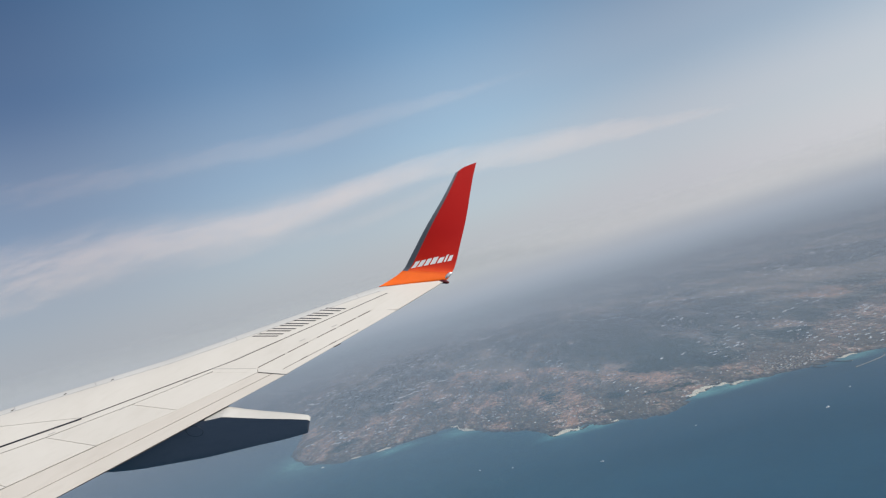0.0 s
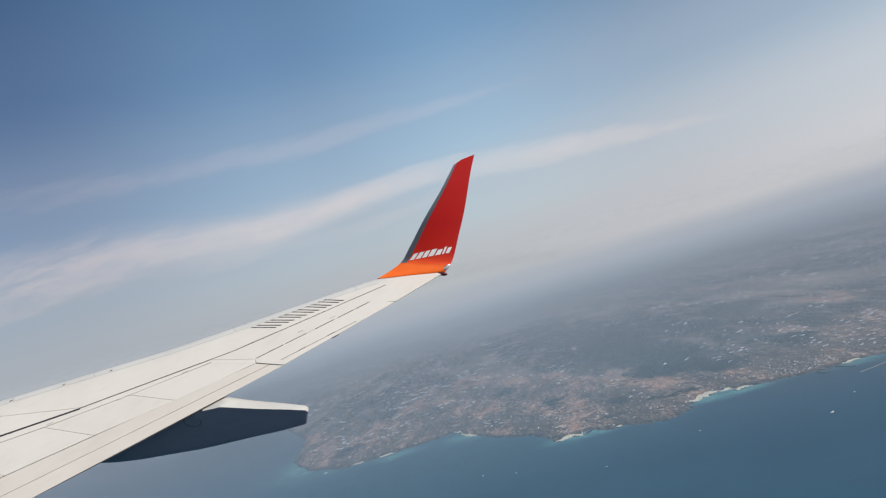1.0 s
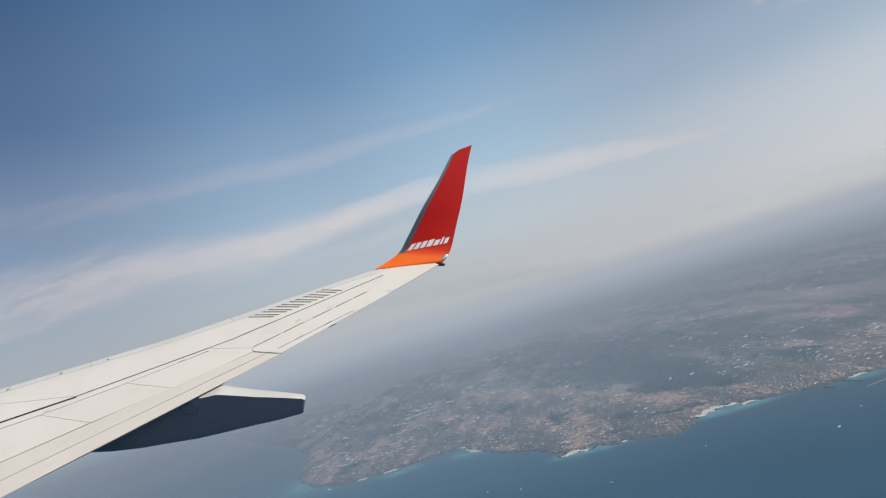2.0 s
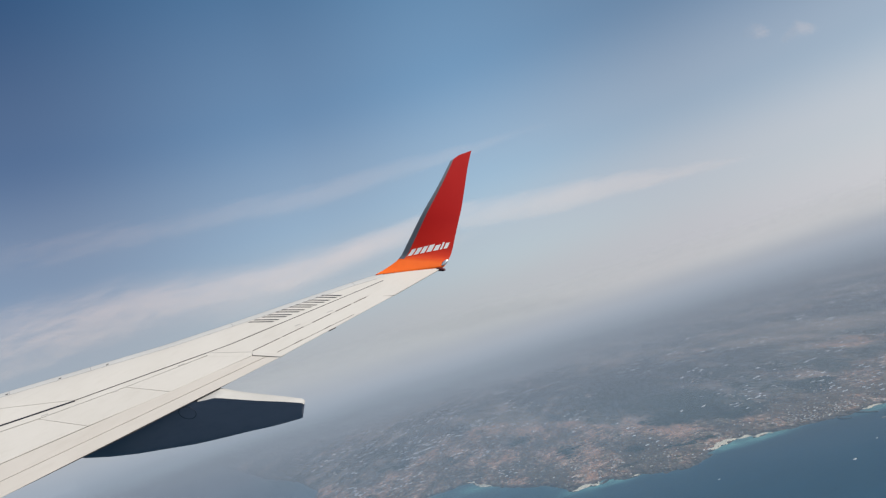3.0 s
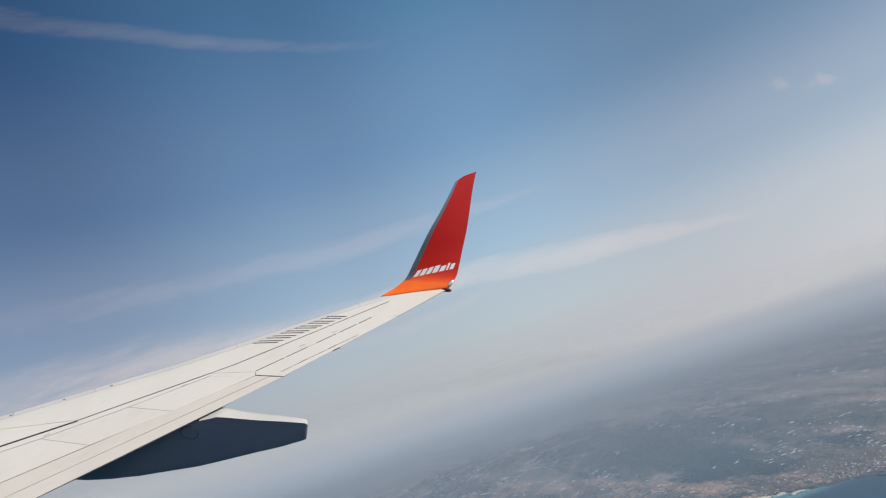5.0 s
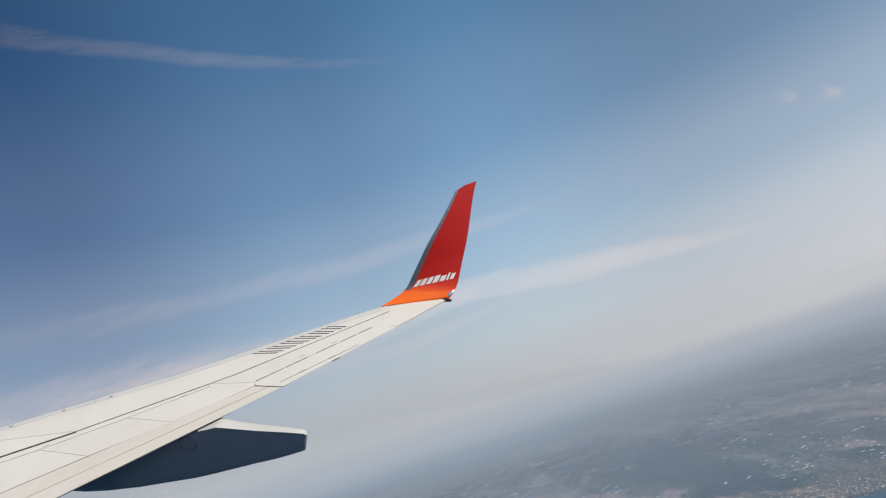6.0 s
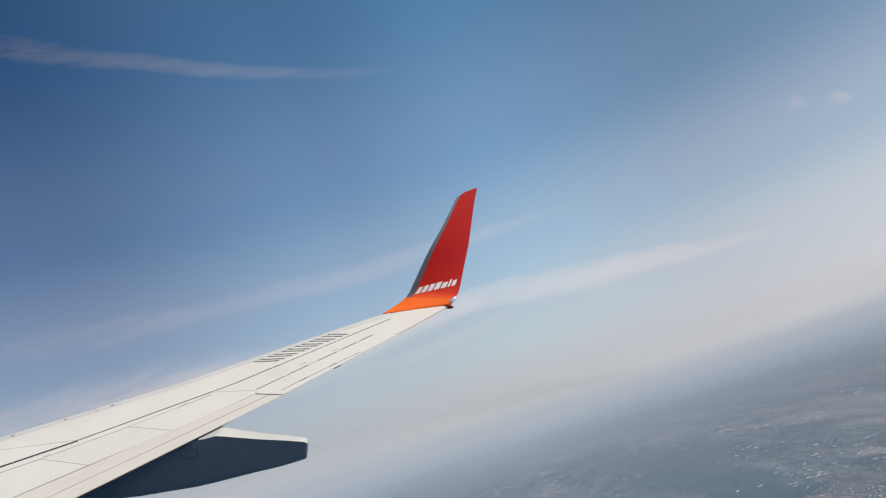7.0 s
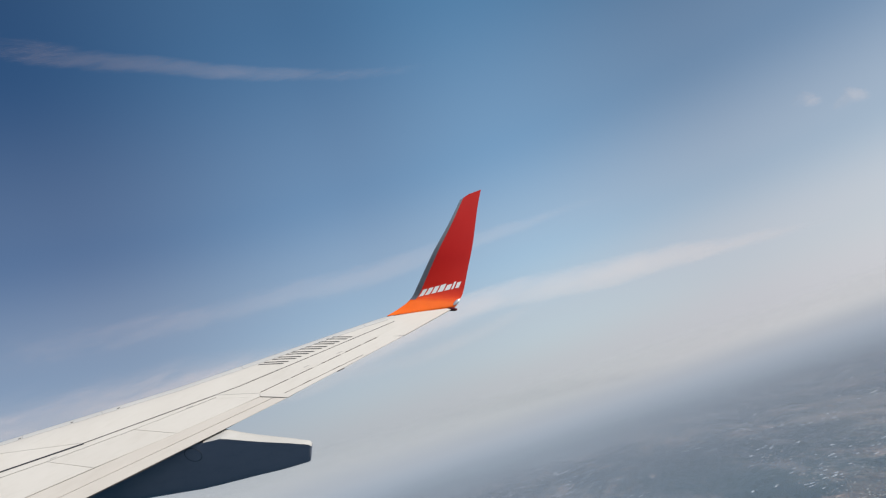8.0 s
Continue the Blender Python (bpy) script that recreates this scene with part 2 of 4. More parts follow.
def slat(y0, y1, wide=0.17):
    """A leading edge piece that wraps round the nose."""
    verts, n, m = [], 14, 12
    for i in range(n + 1):
        y = y0 + (y1 - y0) * i / n
        c = trail(y) - lead(y)
        for j in range(m + 1):
            v = j / m
            if v < 0.5:
                x = lead(y) + wide * (1 - v / 0.5)
                z = skin_z(x, y) + 0.001
            else:
                w = (v - 0.5) / 0.5
                x = lead(y) - 0.03 * math.sin(w * math.pi) + 0.22 * w**2
                z = skin_z(lead(y), y) - (0.05 * c) * w - 0.02 * math.sin(w * math.pi / 2)
            verts.append((x, y, z))
    me = fix_normals(mesh_of("leading_edge_slat", verts, grid_faces(n + 1, m + 1), slat_paint))
    return part("leading_edge_slat", me, wing, "pale metal leading edge section")


for y0, y1 in ((ROOT, -8.451), (-8.449, -7.001), (-6.999, -4.301), (-4.299, -1.11)):
    slat(y0, y1)

# forward skins, split along the slanted joint; their edges follow the nose and the spar
def forward_skin(front0, aft0, front1, aft1, gap, nx, ny=12):
    verts = []
    for i in range(nx + 1):
        u = i / nx
        yf, ya = front0 + (front1 - front0) * u, aft0 + (aft1 - aft0) * u
        a, b = Vector((lead(yf) + 0.15 + gap * 0.4, yf)), Vector((spar(ya) - gap, ya))
        if u in (0, 1):
            nudge = gap * (1 if u == 0 else -1)
            a.y, b.y = a.y + nudge, b.y + nudge
        for j in range(ny + 1):
            p = a.lerp(b, j / ny)
            verts.append((p.x, p.y, skin_z(p.x, p.y)))
    n = len(verts)
    verts += [(x, y, z - 0.02) for x, y, z in verts]
    top = grid_faces(nx + 1, ny + 1)
    faces = list(top)
    for i in range(nx):
        for j in (0, ny):
            p, q = i * (ny + 1) + j, (i + 1) * (ny + 1) + j
            faces.append((p, q, q + n, p + n))
    for j in range(ny):
        for i in (0, nx):
            p, q = i * (ny + 1) + j, i * (ny + 1) + j + 1
            faces.append((p, q, q + n, p + n))
    part("skin_panel", fix_normals(mesh_of("skin_panel", verts, faces, white_paint, False)), wing)


forward_skin(ROOT, -10.2, -9.75, -7.43, 0.006, 14)
forward_skin(-9.75, -7.43, -1.15, -1.17, 0.007, 48)
# strip between spar joint and spoiler hinges
def hinge_strip():
    verts, n = [], 30
    for i in range(n + 1):
        y = ROOT + (-4.93 - ROOT) * i / n
        a, b = spar(y) + 0.008, max(hinge(y) - 0.010, spar(y) + 0.012)
        for x, z in ((a, -0.021), (a, -0.001), (b, -0.001), (b, -0.021)):
            verts.append((x, y, skin_z(x, y) + z))
    return fix_normals(mesh_of("hinge_strip", verts, grid_faces(n + 1, 4), white_paint, False))


part("hinge_strip", hinge_strip(), wing)
# spoilers
SP = ((-11.4, -10.8), (-9.65, -8.95), (-8.115, -7.40), (-6.57, -5.91), (-5.02, -4.32))
for (h0, c0), (h1, c1) in zip(SP, SP[1:]):
    plate("spoiler", [(hinge(h0), h0), (hinge(h1), h1), (spoil(c1), c1), (spoil(c0), c0)], 0.0042)
# flap strips
plate("flap_panel", [(spoil(-10.8), -10.8), (spoil(-4.32), -4.32), (flap(-4.35), -4.10), (flap(-10.4), -10.4)], 0.0055, flap_paint, lift=-0.004, nx=20)
plate("flap_edge", [(flap(-10.4), -10.4), (flap(-4.35), -4.105), (trail(-3.90), -3.90), (trail(-10.2), -10.2)], 0.0035, flap_paint, thick=0.006, lift=-0.006, nx=20)
# outboard panels
plate("skin_panel", [(spar(-5.02) + 0.004, -4.99), (spar(-1.15), -1.15), (-0.268, -1.68), (-0.361, -4.30)], 0.005, nx=16)
plate("skin_panel", [(-0.895, -4.97), (-0.375, -4.27), (-0.250, -4.325), (-0.800, -5.03)], 0.0004, lift=0.0015)
plate("skin_panel", [(-0.361, -4.272), (0.119, -3.782), (0.119, -3.885), (-0.262, -4.30)], 0.0004, lift=0.0012)
aileron = plate("aileron", [(-0.361, -4.28), (-0.266, -1.66), (0.058, -1.28), (0.118, -3.80)], 0.005, thick=0.008, nx=16)


def tip_panel():
    """The last skin panel, cut along the foot of the winglet."""
    outline = [(-0.277, -1.71), (-0.47, -1.22), (-0.60, -1.20), (-0.745, -1.235), (-0.36, -0.545), (-0.018, 0.0), (0.05, -1.27)]
    vv = [(x, y, skin_z(x, y) - 0.0012) for x, y in outline] + [(x, y, skin_z(x, y) - 0.02) for x, y in outline]
    n = len(outline)
    ff = [tuple(range(n)), tuple(range(2 * n - 1, n - 1, -1))] + [(k, (k + 1) % n, n + (k + 1) % n, n + k) for k in range(n)]
    return fix_normals(mesh_of("skin_panel", vv, ff, white_paint, False))


part("skin_panel", tip_panel(), wing)


def bar(name, a, b, wide, material, height=0.006, base=0.0, parent=None, label="", slope=None):
    """A low bar from a to b in the plan of the wing."""
    a, b = Vector(a), Vector(b)
    side = slope if slope is not None else Vector((-(b - a).y, (b - a).x)).normalized()
    side = Vector(side) * wide / 2
    foot = [a - side, b - side, b + side, a + side]
    verts = [(p.x, p.y, skin_z(p.x, p.y) + base) for p in foot] + [(p.x, p.y, skin_z(p.x, p.y) + base + height) for p in foot]
    faces = [(3, 2, 1, 0), (4, 5, 6, 7), (0, 1, 5, 4), (1, 2, 6, 5), (2, 3, 7, 6), (3, 0, 4, 7)]
    return part(name, fix_normals(mesh_of(name, verts, faces, material, False)), parent or wing, label)


bar("panel_joint", (-0.884, -5.0), (-0.361, -4.295), 0.008, line_grey, 0.003, base=0.002)
# tab joint and hinge covers on the aileron
bar("tab_joint", (-0.025, -3.88), (0.016, -2.20), 0.008, gap_dark, 0.003, parent=aileron)
for y0, y1 in ((-4.25, -3.68), (-3.62, -3.17), (-2.97, -2.55), (-2.45, -2.09), (-2.03, -1.74)):
    bar("hinge_cover", (-0.361 + (y0 + 4.28) * 0.036, y0), (-0.361 + (y1 + 4.28) * 0.036, y1), 0.013, gap_dark, 0.005, parent=aileron, label="dark hinge seal")
for y in (-3.5, -2.86):
    bar("tab_hinge", (-0.025 + (y + 3.88) * 0.024, y), (-0.025 + (y + 3.88) * 0.024, y + 0.16), 0.013, gap_dark, 0.006, parent=aileron)
bar("trailing_horn", (0.097, -2.82), (0.104, -2.66), 0.016, gap_dark, 0.01, base=-0.012, label="small dark fitting on the trailing edge")
for y in (-8.52, -7.58, -6.72):
    bar("edge_mark", (lead(y) + 0.12, y), (lead(y) + 0.12, y + 0.05), 0.017, gap_dark, 0.01, label="small dark leading edge fitting")
bar("gap_seal", (spar(-9.7) + 0.012, -9.7), (spar(-7.45) + 0.012, -7.45), 0.036, mark_black, 0.004, label="black rubber gap seal")
for y0, y1 in ((-7.45, -4.51), (-4.51, -1.2)):
    bar("joint_seal", (spar(y0) - 0.002, y0), (spar(y1) - 0.002, y1), 0.012, mark_black, 0.003, base=0.001, label="thin dark joint along the skin")
for x, y in ((-1.195, -7.52), (-1.328, -8.06), (-1.064, -6.81), (-0.913, -5.58), (-0.45, -3.3), (-0.38, -2.6)):
    bar("latch", (x, y), (x + 0.015, y + 0.12), 0.016, line_grey, 0.004)

# the slat's aft joint along the nose, and the joints between slats
edges = [-11.2 + 0.62 * k for k in range(17)]
for y0, y1 in zip(edges, edges[1:]):
    bar("slat_joint", (lead(y0) + 0.155, y0), (lead(y1) + 0.155, y1), 0.007, line_grey, 0.003, base=0.001)
for y in (-8.45, -7.0, -4.3, -1.75):
    bar("slat_end_joint", (lead(y) + 0.01, y), (lead(y) + 0.15, y), 0.012, line_grey, 0.003, base=0.002)

# the row of black marks near the tip: plain bars
top_in, low_in, top_out, low_out = Vector((-1.181, -4.097)), Vector((-0.84, -3.65)), Vector((-0.911, -2.373)), Vector((-0.614, -2.036))
for k in range(6):
    for u, wide in ((k + 0.28, 0.045), (k + 0.70, 0.045)):
        p, q = top_in.lerp(top_out, u / 6), low_in.lerp(low_out, u / 6)
        bar("black_bar", p.lerp(q, 0.04), q.lerp(p, 0.04), wide, mark_black, 0.003, base=0.002, slope=(0.17, 0.985))

# ---- winglet ----
EDGE_FRONT = [(-0.745, -1.24, 0.0), (-0.71, -0.93, 0.065), (-0.685, -0.64, 0.185), (-0.715, -0.38, 0.455), (-0.80, 0.107, 0.954), (-0.92, 0.64, 1.37), (-1.095, 1.157, 1.76)]
EDGE_BACK = [(-0.02, 0.0, 0.0), (0.0, 0.06, 0.04), (-0.03, 0.18, 0.12), (-0.09, 0.32, 0.23), (-0.28, 0.60, 0.55), (-0.50, 0.93, 0.935), (-0.85, 1.37, 1.51), (-1.015, 1.61, 1.785)]
N_WING, N_FIN = Vector((0, 0, 1)), Vector((0.72, -0.167, 0.673)).normalized()


def fin_point(u, f, side):
    """A point of the winglet: u from root to tip, f from front to back edge, side 1 inner face, -1 outer face."""
    a, b = spline(EDGE_FRONT, u), spline(EDGE_BACK, u)
    chord = b - a
    turn = min(u / 0.32, 1.0)
    n = N_WING.lerp(N_FIN, turn * turn * (3 - 2 * turn)).normalized()
    n = (n - chord.normalized() * n.dot(chord.normalized())).normalized()
    thick = chord.length * (0.075 * math.sqrt(max(f, 0)) * (1 - f) * 2.0 + 0.006)
    bulge = (0.30 if side > 0 else -0.9) * thick * (min(1.0, u / 0.15) if side > 0 else 1.0)
    round_tip = 0.22 * max(0.0, 0.35 - f) * max(0.0, (u - 0.9) / 0.1) ** 2
    return a + chord * f + n * bulge - (spline(EDGE_FRONT, 1) - spline(EDGE_FRONT, 0.9)).normalized() * round_tip


def fin_sheet(name, u_low, u_high, f0, f1, side, material, parent, nu=26, nf=16, label=""):
    verts = []
    for i in range(nu + 1):
        for j in range(nf + 1):
            f = f0 + (f1 - f0) * j / nf
            lo, hi = u_low(f), u_high(f)
            verts.append(fin_point(lo + (hi - lo) * i / nu, f, side))
    faces = grid_faces(nu + 1, nf + 1)
    if side < 0:
        faces = [tuple(reversed(q)) for q in faces]
    me = mesh_of(name, verts, faces, material)
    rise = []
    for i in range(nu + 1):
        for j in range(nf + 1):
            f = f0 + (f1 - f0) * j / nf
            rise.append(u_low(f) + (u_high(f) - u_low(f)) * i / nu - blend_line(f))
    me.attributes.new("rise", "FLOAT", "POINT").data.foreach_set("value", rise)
    return part(name, me, parent, label)


# below this line the root carries the painted sunlit orange
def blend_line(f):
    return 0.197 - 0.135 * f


STRIP = 0.13
winglet = fin_sheet("winglet", blend_line, lambda f: 1.0, STRIP, 1.0, 1, lit_root_paint, wing, 60, 24, "glossy red upturned winglet")
fin_sheet("blend_fairing", lambda f: 0.0, blend_line, 0.0, 1.0, 1, lit_root_paint, winglet, 26, 20, "curved winglet root painted sunlit orange")
fin_sheet("leading_edge_strip", blend_line, lambda f: 1.0, 0.0, STRIP, 1, grey_strip, winglet, 40, 6, "bare grey metal leading edge")
fin_sheet("outer_face", lambda f: 0.0, lambda f: 1.0, 0.0, 1.0, -1, red_paint, winglet, 40, 20)


def rim_strip(name, points_in, points_out, material, parent, label=""):
    verts = list(points_in) + list(points_out)
    n = len(points_in)
    faces = [(i, i + 1, n + i + 1, n + i) for i in range(n - 1)]
    return part(name, fix_normals(mesh_of(name, verts, faces, material)), parent, label)


US = [i / 40 for i in range(41)]
rim_strip("trailing_rim", [fin_point(u, 1, 1) for u in US], [fin_point(u, 1, -1) for u in US], mark_white, winglet, "thin pale trailing edge")
rim_strip("nose_rim", [fin_point(u, 0, 1) for u in US], [fin_point(u, 0, -1) for u in US], grey_strip, winglet)
rim_strip("tip_cap", [fin_point(1, f, 1) for f in US], [fin_point(1, f, -1) for f in US], red_paint, winglet)


def fin_patch(name, u0, u1, f0, f1, lean, material, lift=0.004):
    """A flat mark on the winglet's inner face; lean slants it backwards."""
    verts = []
    for i in range(4):
        for j in range(4):
            u, f = u0 + (u1 - u0) * i / 3, f0 + (f1 - f0) * j / 3 + lean * i / 3
            p = fin_point(u, f, 1)
            n = (fin_point(u + 0.01, f, 1) - p).cross(fin_point(u, f + 0.01, 1) - p).normalized()
            verts.append(p + n * lift * (1 if n.dot(N_FIN) > 0 else -1))
    return part(name, mesh_of(name, verts, grid_faces(4, 4), material), winglet, "white painted mark")


f = 0.15
for wide, tall in ((0.085, 0.062), (0.088, 0.062), (0.085, 0.062), (0.10, 0.062), (0.095, 0.048), (0.04, 0.06), (0.07, 0.048)):
    fin_patch("white_mark", 0.203, 0.203 + tall, f, f + wide, 0.022, mark_white)
    f += wide + 0.03


def tail_cone():
    verts, n = [], 10
    for i, (t, r) in enumerate(((0.0, 0.045), (0.4, 0.05), (0.8, 0.042), (1.0, 0.02))):
        c = Vector((-0.13, -0.12, -0.035)).lerp(Vector((0.07, 0.02, -0.01)), t)
        for j in range(n):
            a = j / n * 2 * math.pi
            verts.append(c + Vector((0.6 * math.cos(a) * r, -0.6 * math.cos(a) * r, math.sin(a) * r)))
    faces = grid_faces(4, n, True) + [tuple(range(n)), tuple(range(3 * n, 4 * n))]
    return fix_normals(mesh_of("tail_light_fairing", verts, faces, housing_red))


part("tail_light_fairing", tail_cone(), winglet, "small dark red tip light housing")


# an added reflector, not a known lamp: it makes the highlight on the corner
def lamp_lens():
    bm = bmesh.new()
    bmesh.ops.create_uvsphere(bm, u_segments=18, v_segments=12, radius=1.0)
    along = (fin_point(0.10, 0.98, 1) - fin_point(0.03, 0.98, 1)).normalized()
    back = (fin_point(0.06, 0.98, 1) - fin_point(0.06, 0.90, 1)).normalized()
    n = along.cross(back).normalized()
    centre = fin_point(0.062, 0.965, 1)
    for v in bm.verts:
        x, y, z = v.co
        v.co = centre + along * x * 0.082 + back * y * 0.058 + n * z * 0.02
    me = bpy.data.meshes.new("lamp_lens")
    bm.to_mesh(me)
    bm.free()
    me.materials.append(glint_metal)
    me.polygons.foreach_set("use_smooth", [True] * len(me.polygons))
    return me


part("lamp_lens", lamp_lens(), winglet, "small reflector added for a glint at the winglet's root")

# ---- flap track fairing ----
AFT, SIDE, UP = Vector((0.581, 0.771, -0.26)), Vector((0.81, -0.517, 0.277)), Vector((-0.079, 0.372, 0.925))
TAIL = Vector((0.735, -3.915, -0.975)) - AFT * 0.08 - UP * 0.05
NEAR = Vector((10.5, -6.1, 10.7))
STATIONS = [  # metres from the tail, ridge, crease and keel heights, width
    (0.09, 0.14, 0.11, -0.16, 0.20), (0.03, 0.17, 0.14, -0.215, 0.24), (-0.3, 0.20, 0.095, -0.40, 0.30), (-0.86, 0.205, 0.0, -0.69, 0.38),
    (-1.6, 0.21, -0.10, -1.10, 0.45), (-2.0, 0.21, -0.16, -1.31, 0.48), (-2.6, 0.17, -0.24, -1.59, 0.5), (-3.15, 0.06, -0.38, -1.84, 0.5),
    (-3.73, -0.1, -0.54, -2.05, 0.48), (-4.2, -0.3, -0.75, -2.16, 0.44), (-4.8, -0.6, -1.1, -2.2, 0.36), (-5.3, -1.1, -1.45, -2.1, 0.22), (-5.5, -1.45, -1.6, -1.9, 0.08)]


def fair_point(s, across, z):
    """A point of the fairing: metres aft, sideways and up from its tail; it climbs towards the wing as it runs forward."""
    p = TAIL + AFT * s + SIDE * across + UP * z
    p = p.lerp(NEAR, (0.25 + 0.29 * min(-s, 3.5)) / 16.0)
    if p.x < trail(p.y) + 0.03:
        p.z = min(p.z, -0.06)
    return p


def fair_column(k):
    return lerp([(st[0], st[k] * (0.5 + 0.06 * min(-st[0], 2.0) if k == 4 else 1.0)) for st in reversed(STATIONS)])


ridge_at, crease_at, keel_at, width_at = [fair_column(k) for k in (1, 2, 3, 4)]
KEEL_DROP = lerp([(-5.5, 0.0), (-4.5, 0.06), (-2.0, 0.13), (-0.5, 0.10), (0.1, 0.05)])


def keel_height(s):
    return keel_at(s) - KEEL_DROP(s)


def crease_height(s):
    return crease_at(s) + 0.065 + 0.035 * min(max(-s, 0), 1.5)


def wall_across(s, z):
    """How far the side wall lies from the centre plane's edge at height z: it leans in towards the keel."""
    zc, zb, w = crease_height(s), keel_height(s), width_at(s)
    sa = min(max((zc - z) / (zc - zb), 0.0), 1.0) ** 1.25
    return -w / 2 + w / 2 * math.sqrt(max(1 - sa * sa, 0)) ** 0.35 - 0.16 * (zc - z)


def fairing_rows():
    return sorted({*[st[0] for st in STATIONS], *[-0.15 * i for i in range(1, 40)]}, reverse=True)


def fairing_body():
    verts, m, ss = [], 20, fairing_rows()
    for s in ss:
        w, zc, zb = width_at(s), crease_height(s), keel_height(s)
        for j in range(m + 1):
            a = -j / m * math.pi
            ca, sa = math.cos(a), math.sin(a)
            z = zc + (zb - zc) * abs(sa) ** 0.8
            verts.append(fair_point(s, -w / 2 + w / 2 * math.copysign(abs(ca) ** 0.35, ca) - 0.16 * (zc - z), z))
    n, k = len(ss), m + 1
    faces = grid_faces(n, k) + [tuple(range(k)), tuple(range((n - 1) * k, n * k))]
    return fix_normals(mesh_of("flap_track_fairing", verts, faces, shaded_fairing_paint))


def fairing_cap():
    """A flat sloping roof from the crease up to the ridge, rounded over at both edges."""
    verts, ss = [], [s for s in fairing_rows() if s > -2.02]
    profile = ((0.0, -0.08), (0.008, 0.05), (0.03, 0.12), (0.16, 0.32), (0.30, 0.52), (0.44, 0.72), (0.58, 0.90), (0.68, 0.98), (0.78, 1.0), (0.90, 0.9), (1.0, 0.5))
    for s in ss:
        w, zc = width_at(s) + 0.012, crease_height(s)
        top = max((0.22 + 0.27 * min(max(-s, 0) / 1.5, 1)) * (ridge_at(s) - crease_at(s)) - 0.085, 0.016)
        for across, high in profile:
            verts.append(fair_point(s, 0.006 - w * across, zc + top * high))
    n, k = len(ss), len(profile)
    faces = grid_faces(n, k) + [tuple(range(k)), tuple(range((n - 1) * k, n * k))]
    return fix_normals(mesh_of("upper_cap", verts, faces, lit_cap_paint))


fairing = part("flap_track_fairing", fairing_body(), wing, "canoe fairing under the trailing edge, its shade painted dark blue-grey")
part("upper_cap", fairing_cap(), fairing, "cap of the fairing, painted pale as sunlit")


def ring_mesh():
    verts, n, m = [], 40, 6
    for i in range(n):
        a = i / n * 2 * math.pi
        for j in range(m):
            b = j / m * 2 * math.pi
            r = 0.16 + 0.006 * math.cos(b)
            s, z = -2.15 + r * 1.05 * math.cos(a), -0.50 + r * math.sin(a)
            verts.append(fair_point(s, wall_across(s, z) + 0.002 + 0.004 * math.sin(b), z))
    faces = []
    for i in range(n):
        for j in range(m):
            faces.append((i * m + j, i * m + (j + 1) % m, ((i + 1) % n) * m + (j + 1) % m, ((i + 1) % n) * m + j))
    return fix_normals(mesh_of("access_panel_ring", verts, faces, ring_dark))


part("access_panel_ring", ring_mesh(), fairing, "thin dark ring round an access panel")

# ---- sea and land ----
coast_line = lerp([(-4000, 5200), (-1550, 3900), (-900, 2500), (-456, 1500), (-330, 1260), (-262, 1080), (-240, 900), (-218, 840), (-201, 810), (-154, 767), (-119, 770),
                   (-77, 782), (-41, 778), (-15, 718), (24, 664), (41, 622), (71, 613), (99, 594), (126, 577), (145, 590), (157, 610), (179, 628), (195, 608), (228, 598),
                   (252, 590), (262, 593), (276, 593), (290, 587), (330, 560), (420, 512), (600, 470), (1200, 380), (4000, 200)])


def fbm(x, y, scale, octaves=4, seed=0.0):
    return noise.fractal(Vector((x / scale, y / scale, seed)), 0.9, 2.1, octaves, noise_basis="PERLIN_ORIGINAL")


def inland(x, y):
    """Metres inland from the shore, negative at sea, roughly."""
    d = y - coast_line(x)
    return 0.85 * d + 9.0 * fbm(x, y, 40.0, 4, 3.1) + 5.0 * fbm(x, y, 9.0, 4, 7.7)


def ground_z(x, y):
    d = inland(x, y)
    if d <= 0:
        return max(d * 0.05, -2.0)
    upland = 92.0 * max((math.hypot(x, y) - 2500) / 2400, 0.0) ** 2
    upland += 7.0 * min(max((4300 - math.hypot(x, y)) / 1800, 0.0), 1.0) * min(max(d - 150, 0) / 900, 1.0) * fbm(x, y, 170, 4, 5.5)
    return upland + 0.25 + min(d * 0.03, 1.0) + min(d, 2500) * 0.0035 + 0.9 * min(d / 60, 1) * abs(fbm(x, y, 90, 3, 1.0))


